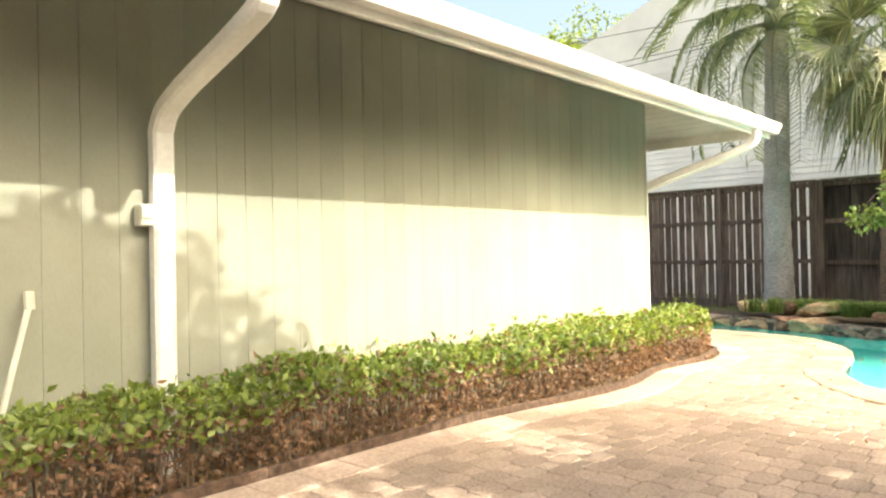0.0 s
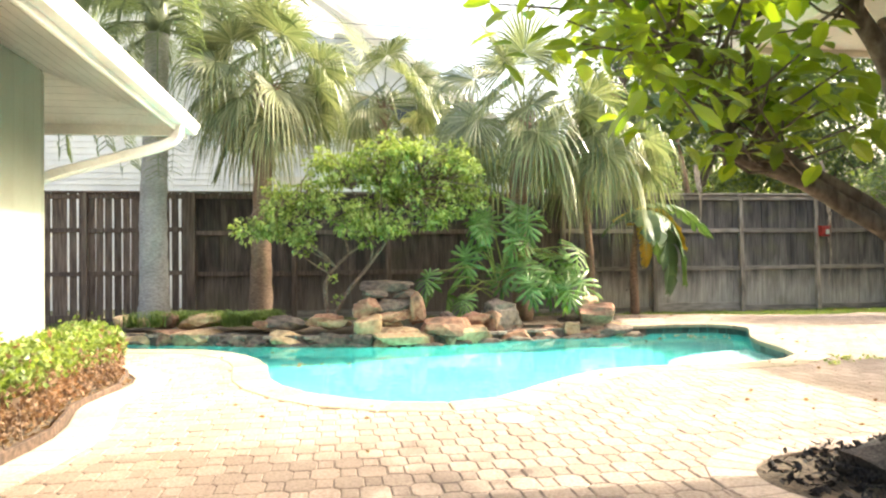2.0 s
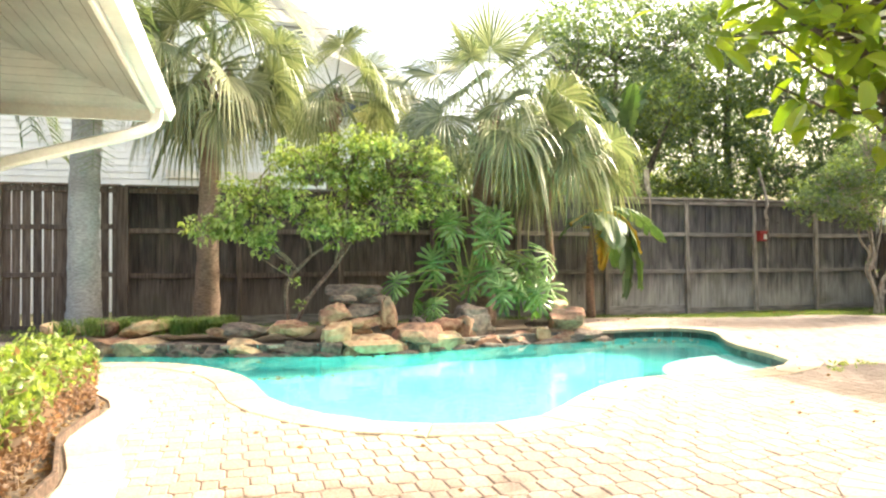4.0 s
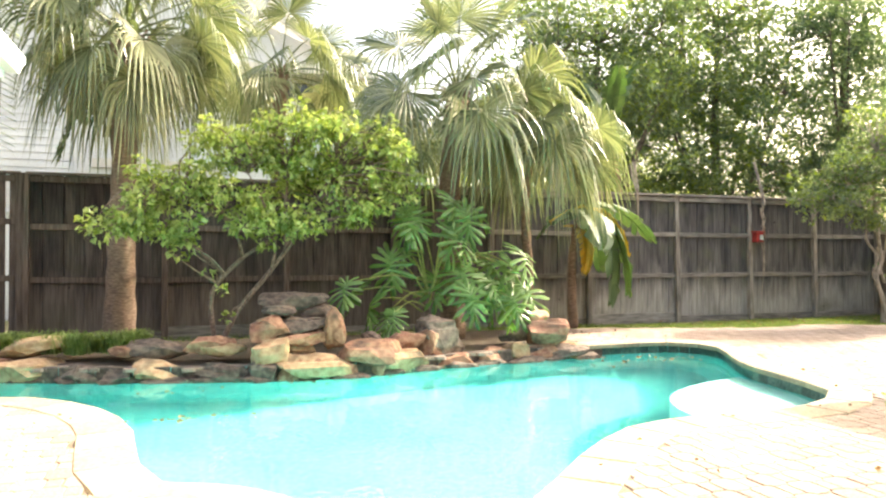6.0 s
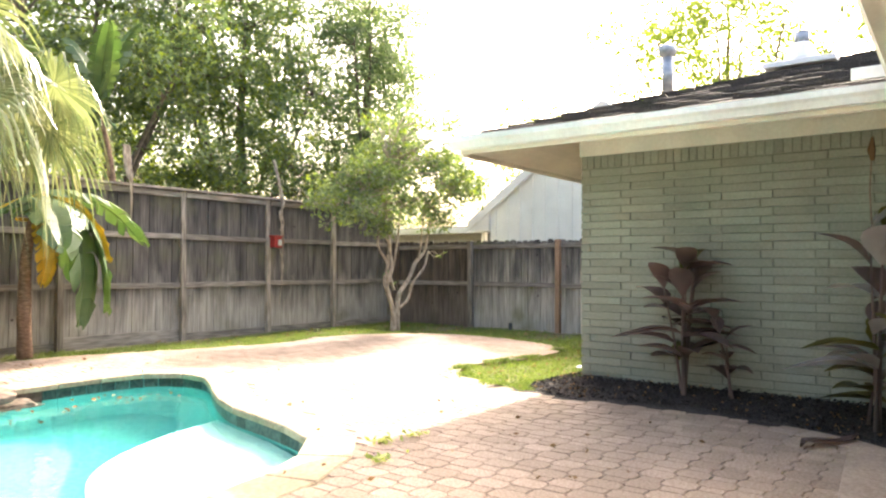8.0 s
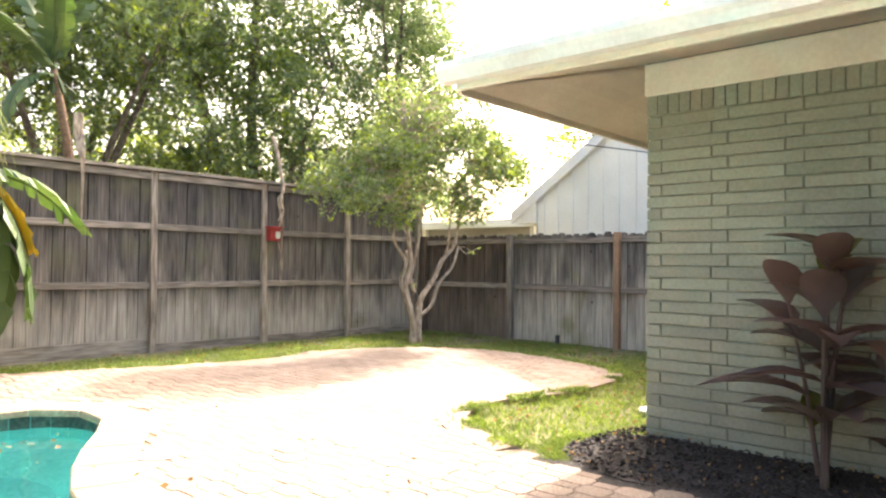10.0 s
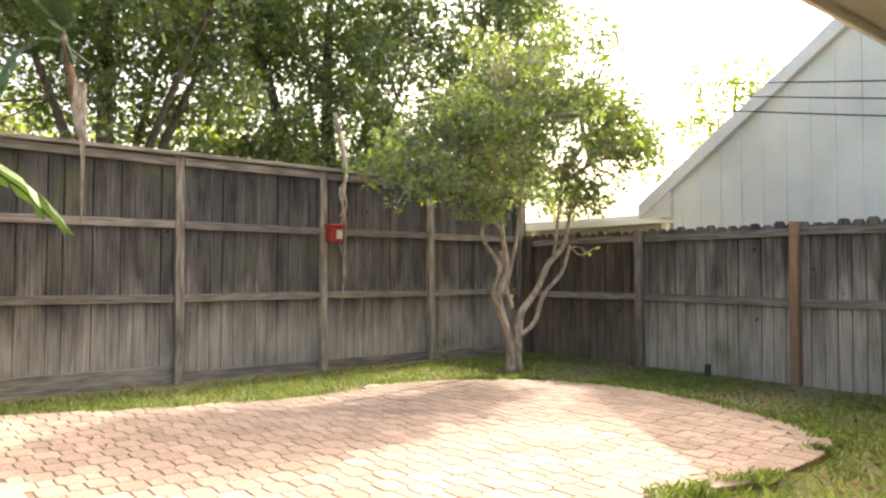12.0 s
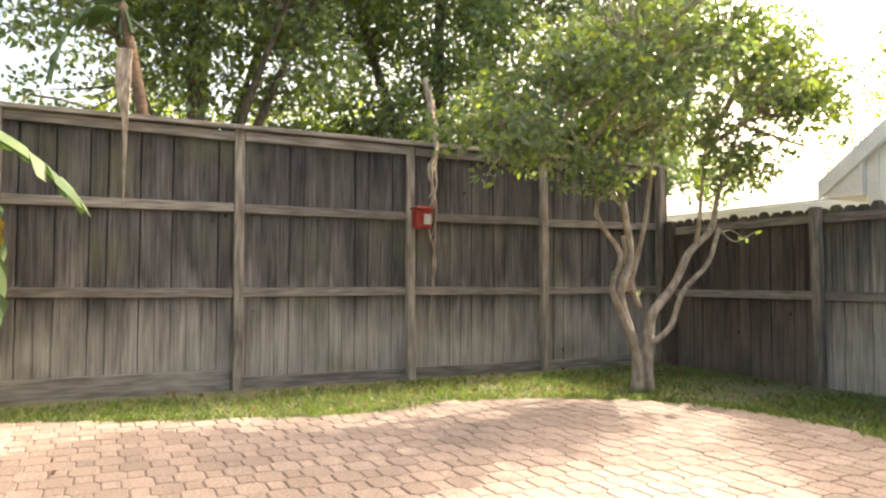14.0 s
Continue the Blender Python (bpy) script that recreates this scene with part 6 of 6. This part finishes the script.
arc = smooth_line([(8.56, 9.02), (8.72, 9.16), (8.95, 9.24), (9.4, 9.13), (9.7, 8.8)], 8)
q = np.array(arc)[rng.integers(0, len(arc), 2200)] + rng.normal(0, 0.05, (2200, 2))
s = rng.uniform(0.04, 0.08, len(q))
ob = new("edge_grass", leaf_mesh("edge_grass", np.c_[q, -0.02 + s * 0.3], np.c_[rng.normal(0, 0.7, (len(q), 2)), rng.uniform(0.3, 1, len(q))], s, s * 0.14, [M_GRASS], 0.1, None, rng))
tagged(ob, "ragged grass growing into the mulch edge", "grass", kind="stuff")
q = in_region(rng, 6000, (-7, 5.6, 14.6, 16.1), lambda x, y: y > 15.3 or x < -3)
s = rng.uniform(0.04, 0.08, len(q))
ob = new("lawn_grass", leaf_mesh("lawn_grass", np.c_[q, -0.02 + s * 0.35], np.c_[rng.normal(0, 0.55, (len(q), 2)), rng.uniform(0.5, 1, len(q))], s, s * 0.14, [M_GRASS], 0.1, None, rng))
tagged(ob, "thin grass along the foot of the fence", "grass", kind="stuff")
q = in_region(rng, 900, (8.6, 14.4, 8.8, 16.0), on_lawn)
scatter("fallen_leaves", "dry fallen leaves scattered over the lawn", "leaf litter", np.c_[q, rng.uniform(-0.04, 0.01, len(q))], 0.05, M_LITTER, rng)
q = in_region(rng, 15000, (4.6, 9.6, 4.7, 9.2), lambda x, y: inside(MULCH_CORNER, x, y))
scatter("mulch_chips", "black bark mulch chips", "mulch", np.c_[q, np.array([mulch_level(*v) for v in q]) + rng.uniform(0.0, 0.016, len(q))], 0.034, M_MULCH, rng, 0.3, 0.4)
q = in_region(rng, 420, (6.5, 9.5, 5.0, 9.2), lambda x, y: inside(MULCH_CORNER, x, y))
scatter("pale_chips", "pale stones and dry leaf bits on the mulch", "debris", np.c_[q, np.array([mulch_level(*v) for v in q]) + rng.uniform(0.014, 0.026, len(q))], 0.028, M_LITTER, rng)
q = in_region(rng, 500, (2.75, 4.5, 4.3, 5.6), lambda x, y: edge_distance(TREE_BED, x, y) > 0.06 and not inside(PAVED_NP, x, y))
scatter("mulch_chips", "dark mulch under the leaning tree", "mulch", np.c_[q, rng.uniform(-0.005, 0.06, len(q))], 0.06, M_MULCH, rng, 0.6, 0.5)
mound = rock(M_MULCH, (3.65, 4.98, -0.02), (1.0, 0.85, 0.36), 20, 301, "mulch_mound", "dark mound of black mulch at the tree foot")
q = rng.normal(0, 1, (1300, 2)) * (0.26, 0.2) + (3.62, 5.0)
scatter("mulch_chips", "black mulch chips heaped round the tree", "mulch", np.c_[q, 0.17 - 0.9 * ((q - (3.65, 4.98)) ** 2).sum(1).clip(0, 0.17) + rng.uniform(-0.01, 0.04, 1300)], 0.06, M_MULCH, rng, 0.6, 0.5)
q = in_region(rng, 130, (-1.0, 8.0, 5.9, 14.8), lambda x, y: inside(PAVED_NP, x, y) and not inside(POOL, x, y))
scatter("fallen_leaves", "few dry leaves lying on the paving", "leaf litter", np.c_[q, np.full(len(q), 0.012)], 0.04, M_LITTER, rng, 0.1)

q = np.concatenate([rng.normal((6.2, 12.5), (0.45, 0.2), (46, 2)), rng.normal((0.2, 10.6), (0.28, 0.1), (34, 2)), rng.uniform((-2.5, 11.9), (5.5, 12.2), (30, 2))])
q = q[[inside(POOL, a, b) and edge_distance(POOL, a, b) > 0.04 for a, b in q]]
scatter("floating_leaves", "small brown leaves floating on the pool", "leaf litter", np.c_[q, np.full(len(q), -0.144)], 0.05, M_LITTER, rng, 0.03)

# tufted border grass below the palms
tuft = thing("border_grass", "arching dark green border grass under the palms", "grass", (-1.65, 13.8, 0.1), kind="stuff")
n = 3000
heart = rng.integers(0, 26, n)
cx = (rng.uniform(-1.3, 1.15, 26)[heart] + rng.normal(0, 0.07, n)).clip(-1.4, 1.25)
o = np.c_[cx, rng.uniform(-0.32, 0.28, 26)[heart] + rng.normal(0, 0.05, n) - cx * 0.12, np.full(n, 0.0)]
verts, faces = [], []
for k in range(n):
    a, L = rng.uniform(0, 6.28), rng.uniform(0.14, 0.34)
    d = np.array([math.cos(a), math.sin(a), 0])
    sd = np.array([-math.sin(a), math.cos(a), 0]) * 0.005
    p0, p1, p2 = o[k], o[k] + d * L * 0.35 + (0, 0, L * 0.75), o[k] + d * L * 0.85 + (0, 0, L * 0.6)
    b = len(verts)
    verts += [p0 - sd, p0 + sd, p1 + sd, p1 - sd, p2]
    faces += [(b, b + 1, b + 2, b + 3), (b + 3, b + 2, b + 4)]
ob = new("blades", mesh_of("blades", verts, faces, M_GRASS))
ob.parent = tuft

# loose small things
lid = tagged(part("utility_lid", tube_into(bmesh.new(), [(0, 0, -0.05), (0, 0, 0.0), (0, 0, 0.012)], [0.11, 0.11, 0.09], 16), M_WHITE), "white round plastic cleanout lid in the lawn", "utility cover")
lid.location = (10.5, 9.3, -0.01)
stub = tagged(part("pipe_stub", tube_into(bmesh.new(), [(0, 0, -0.1), (0, 0, 0.16)], [0.035, 0.035], 10), M_CABLE), "short dark pipe standing at the fence foot", "pipe")
stub.location = (14.45, 12.75, -0.04)
disc = tagged(part("skimmer_lid", tube_into(bmesh.new(), [(0, 0, 0.0), (0, 0, 0.004), (0, 0, 0.007)], [0.13, 0.13, 0.118], 20), M_WHITE), "round white skimmer lid set in the paving", "pool fitting")
disc.location = (1.82, 6.64, 0.003)
disc = tagged(part("skimmer_lid", tube_into(bmesh.new(), [(0, 0, 0.0), (0, 0, 0.004), (0, 0, 0.007)], [0.13, 0.13, 0.118], 20), M_WHITE), "round white skimmer lid set in the paving", "pool fitting")
disc.location = (6.83, 10.9, 0.006)
for k, (a, b, sag) in enumerate((((16.2, 20.5, 5.4), (16.2, 6.0, 2.3), 0.15), ((16.3, 20.5, 5.2), (16.3, 6.0, 2.1), 0.15), ((16.25, 20.5, 5.5), (16.25, 6.0, 2.6), 0.15), ((-9, 19.2, 6.6), (22, 19.2, 7.6), 0.35), ((-12, 19.0, 7.6), (14, 19.5, 7.0), 0.3), ((-14, 18.6, 6.3), (0, 19.5, 6.9), 0.2))):
    bm = bmesh.new()
    a, b = Vector(a), Vector(b)
    pts = [a.lerp(b, t) - Vector((0, 0, sag * 4 * t * (1 - t))) for t in np.linspace(0, 1, 13)]
    tube_into(bm, pts, [0.011] * 13, 5)
    tagged(part("power_line", bm, M_CABLE), "dark overhead service cable", "cable", "overhead cables")

# weeds in a paving joint, and one long fallen leaf by the bed
for wx, wy in ((6.05, 8.72), (6.3, 8.68), (5.7, 8.45)):
    n = 26
    q = np.c_[rng.normal(wx, 0.06, n), rng.normal(wy, 0.04, n), rng.uniform(0.012, 0.05, n)]
    s = rng.uniform(0.04, 0.08, n)
    ob = new("weed", leaf_mesh("weed", q, np.c_[rng.normal(0, 1, (n, 2)), rng.uniform(0.1, 0.8, n)], s, s * 0.4, [M_SHRUB], 0.15, None, rng))
    tagged(ob, "small green weeds growing in a paving joint", "weed", kind="stuff")
bm = bmesh.new()
rows = []
for u, w in ((0, 0.02), (0.2, 0.6), (0.45, 1.0), (0.75, 0.7), (1.0, 0.03)):
    c = Vector((0.62 * u, 0.03 * math.sin(u * 5), 0.02 + 0.02 * math.sin(u * 7)))
    rows.append((bm.verts.new(c + Vector((0, -0.075 * w, 0.025))), bm.verts.new(c), bm.verts.new(c + Vector((0, 0.075 * w, 0.02)))))
for p, q in zip(rows, rows[1:]):
    bm.faces.new((p[0], p[1], q[1], q[0]))
    bm.faces.new((p[1], p[2], q[2], q[1]))
ob = tagged(part("fallen_leaf", bm, M_CANNA), "long dark leaf fallen over the paving edge", "leaf")
ob.location, ob.rotation_euler = (7.62, 6.38, 0.0), (0, 0, radians(-24))

# pavers: wide and narrow pieces alternate, each row shifted by half a period
def paver_mesh(w, d, cut, cut_up):
    x, y = w / 2, d / 2
    bm = prism([(-x + cut, -y), (x - cut, -y), (x, -y + cut_up), (x, y - cut_up), (x - cut, y), (-x + cut, y), (-x, y - cut_up), (-x, -y + cut_up)], -0.045, 0.0)
    bmesh.ops.bevel(bm, geom=[e for e in bm.edges if all(v.co.z > -1e-4 for v in e.verts)], offset=0.006, segments=1, affect="EDGES")
    bmesh.ops.delete(bm, geom=[f for f in bm.faces if f.normal.z < -0.5], context="FACES")
    bmesh.ops.recalc_face_normals(bm, faces=bm.faces)
    return bm


PERIOD, ROW = 0.25, 0.174
kinds = []
for w, d, cut, cut_up in ((0.155, 0.2, 0.033, 0.03), (0.087, 0.14, 0.006, 0.006)):
    bm = paver_mesh(w, d, cut, cut_up)
    v = np.array([q.co[:] for q in bm.verts])
    bm.verts.index_update()
    f = [[q.index for q in face.verts] for face in bm.faces]
    me = bpy.data.meshes.new("paver")
    bm.to_mesh(me)
    bm.free()
    me.materials.append(M_PAVER)
    kinds.append((me, v, f))
rnd = random.Random(121)
PAVED_EDGE = [q for q in PAVED]
verts, faces, singles = [], [], 0
for j in range(-17, 90):
    y = j * ROW
    for i in range(-58, 106):
        x = i * PERIOD / 2
        big_one = (i + j) % 2 == 0
        if not (-7 < x < 13 and -3 < y < 15.5) or not inside(PAVED_EDGE, x, y) or inside(POOL, x, y):
            continue
        if edge_distance(POOL, x, y) < 0.30 and not (x < 5.3 and y > 12):
            continue
        open_edge = (8 < x < 9 and 6.5 < y < 9.3) or (x > 5.2 and y > 13.6)
        if edge_distance(PAVED_EDGE, x, y) < (0.27 if x < -1 and y < 9.8 else 0.06 if open_edge else 0.19):
            continue
        me, v, f = kinds[0 if big_one else 1]
        m = Matrix.Translation((x + rnd.uniform(-0.003, 0.003), y + rnd.uniform(-0.003, 0.003), rnd.uniform(-0.0015, 0.0015))) @ Matrix.Rotation(radians(rnd.uniform(-1.2, 1.2)), 4, "Z") @ Matrix.Rotation(radians(rnd.uniform(-0.3, 0.3)), 4, "X")
        if -0.8 < x < 2.4 and 5.35 < y < 6.85 and singles < 300:
            piece("paver", me, bed_sheet, m)
            singles += 1
        else:
            mm = np.array(m)
            k = len(verts)
            verts.extend((v @ mm[:3, :3].T + mm[:3, 3]).tolist())
            faces.extend([[k + q for q in g] for g in f])
rest = new("pavers", mesh_of("pavers", verts, faces, M_PAVER))
rest.parent = bed_sheet
tagged(rest, kind="stuff")

# bricks of the painted wall: full lengths, every second course begun with a header
brick_wall = thing("brick_wall", "sage painted brick wall in thin long courses", "wall", (9.13, 8.7, 0.0), kind="structure")
COURSE, LONG = 0.0775, 0.44


def brick_piece(w, h, seed):
    rnd = random.Random(seed)
    bm = boxed((0, 0, 0), (0.09, w, h), 0.004)
    for v in bm.verts:
        v.co += Vector((rnd.uniform(-0.003, 0.003), rnd.uniform(-0.002, 0.002), rnd.uniform(-0.002, 0.002)))
    me = bpy.data.meshes.new("brick")
    bmesh.ops.recalc_face_normals(bm, faces=bm.faces)
    bm.to_mesh(me)
    bm.free()
    me.materials.append(M_BRICK)
    return me


fulls = [brick_piece(LONG - 0.009, COURSE - 0.0095, s) for s in range(4)]
header = brick_piece(0.095, COURSE - 0.0095, 9)
soldier = brick_piece(0.066, 0.134, 12)
rnd = random.Random(131)
for c in range(29):
    z = 0.006 + c * COURSE
    y = 0.0
    if c % 2 == 0:
        y -= 0.095
        piece("brick", header, brick_wall, Matrix.Translation((rnd.uniform(-0.003, 0.004), y, z)))
        y -= 0.009
    while y > -4.1:
        y -= LONG - 0.009
        piece("brick", rnd.choice(fulls), brick_wall, Matrix.Translation((rnd.uniform(-0.003, 0.004), y, z)))
        y -= 0.009
for i in range(54):
    piece("brick", soldier, brick_wall, Matrix.Translation((rnd.uniform(-0.003, 0.003), -0.066 - i * 0.075, 2.256)))
brick_end = thing("brick_wall", "sage painted brick end wall facing the lawn", "wall", (9.13, 8.7, 0.0), kind="structure")
turn = Matrix.Rotation(radians(-90), 4, "Z")
for c in range(29):
    z = 0.006 + c * COURSE
    x = 0.092
    if c % 2:
        piece("brick", header, brick_end, Matrix.Translation((x, 0.001, z)) @ turn)
        x += 0.104
    while x < 2.9:
        piece("brick", rnd.choice(fulls), brick_end, Matrix.Translation((x, rnd.uniform(-0.003, 0.003), z)) @ turn)
        x += LONG
for i in range(38):
    piece("brick", soldier, brick_end, Matrix.Translation((0.092 + i * 0.075, 0.0, 2.256)) @ turn)
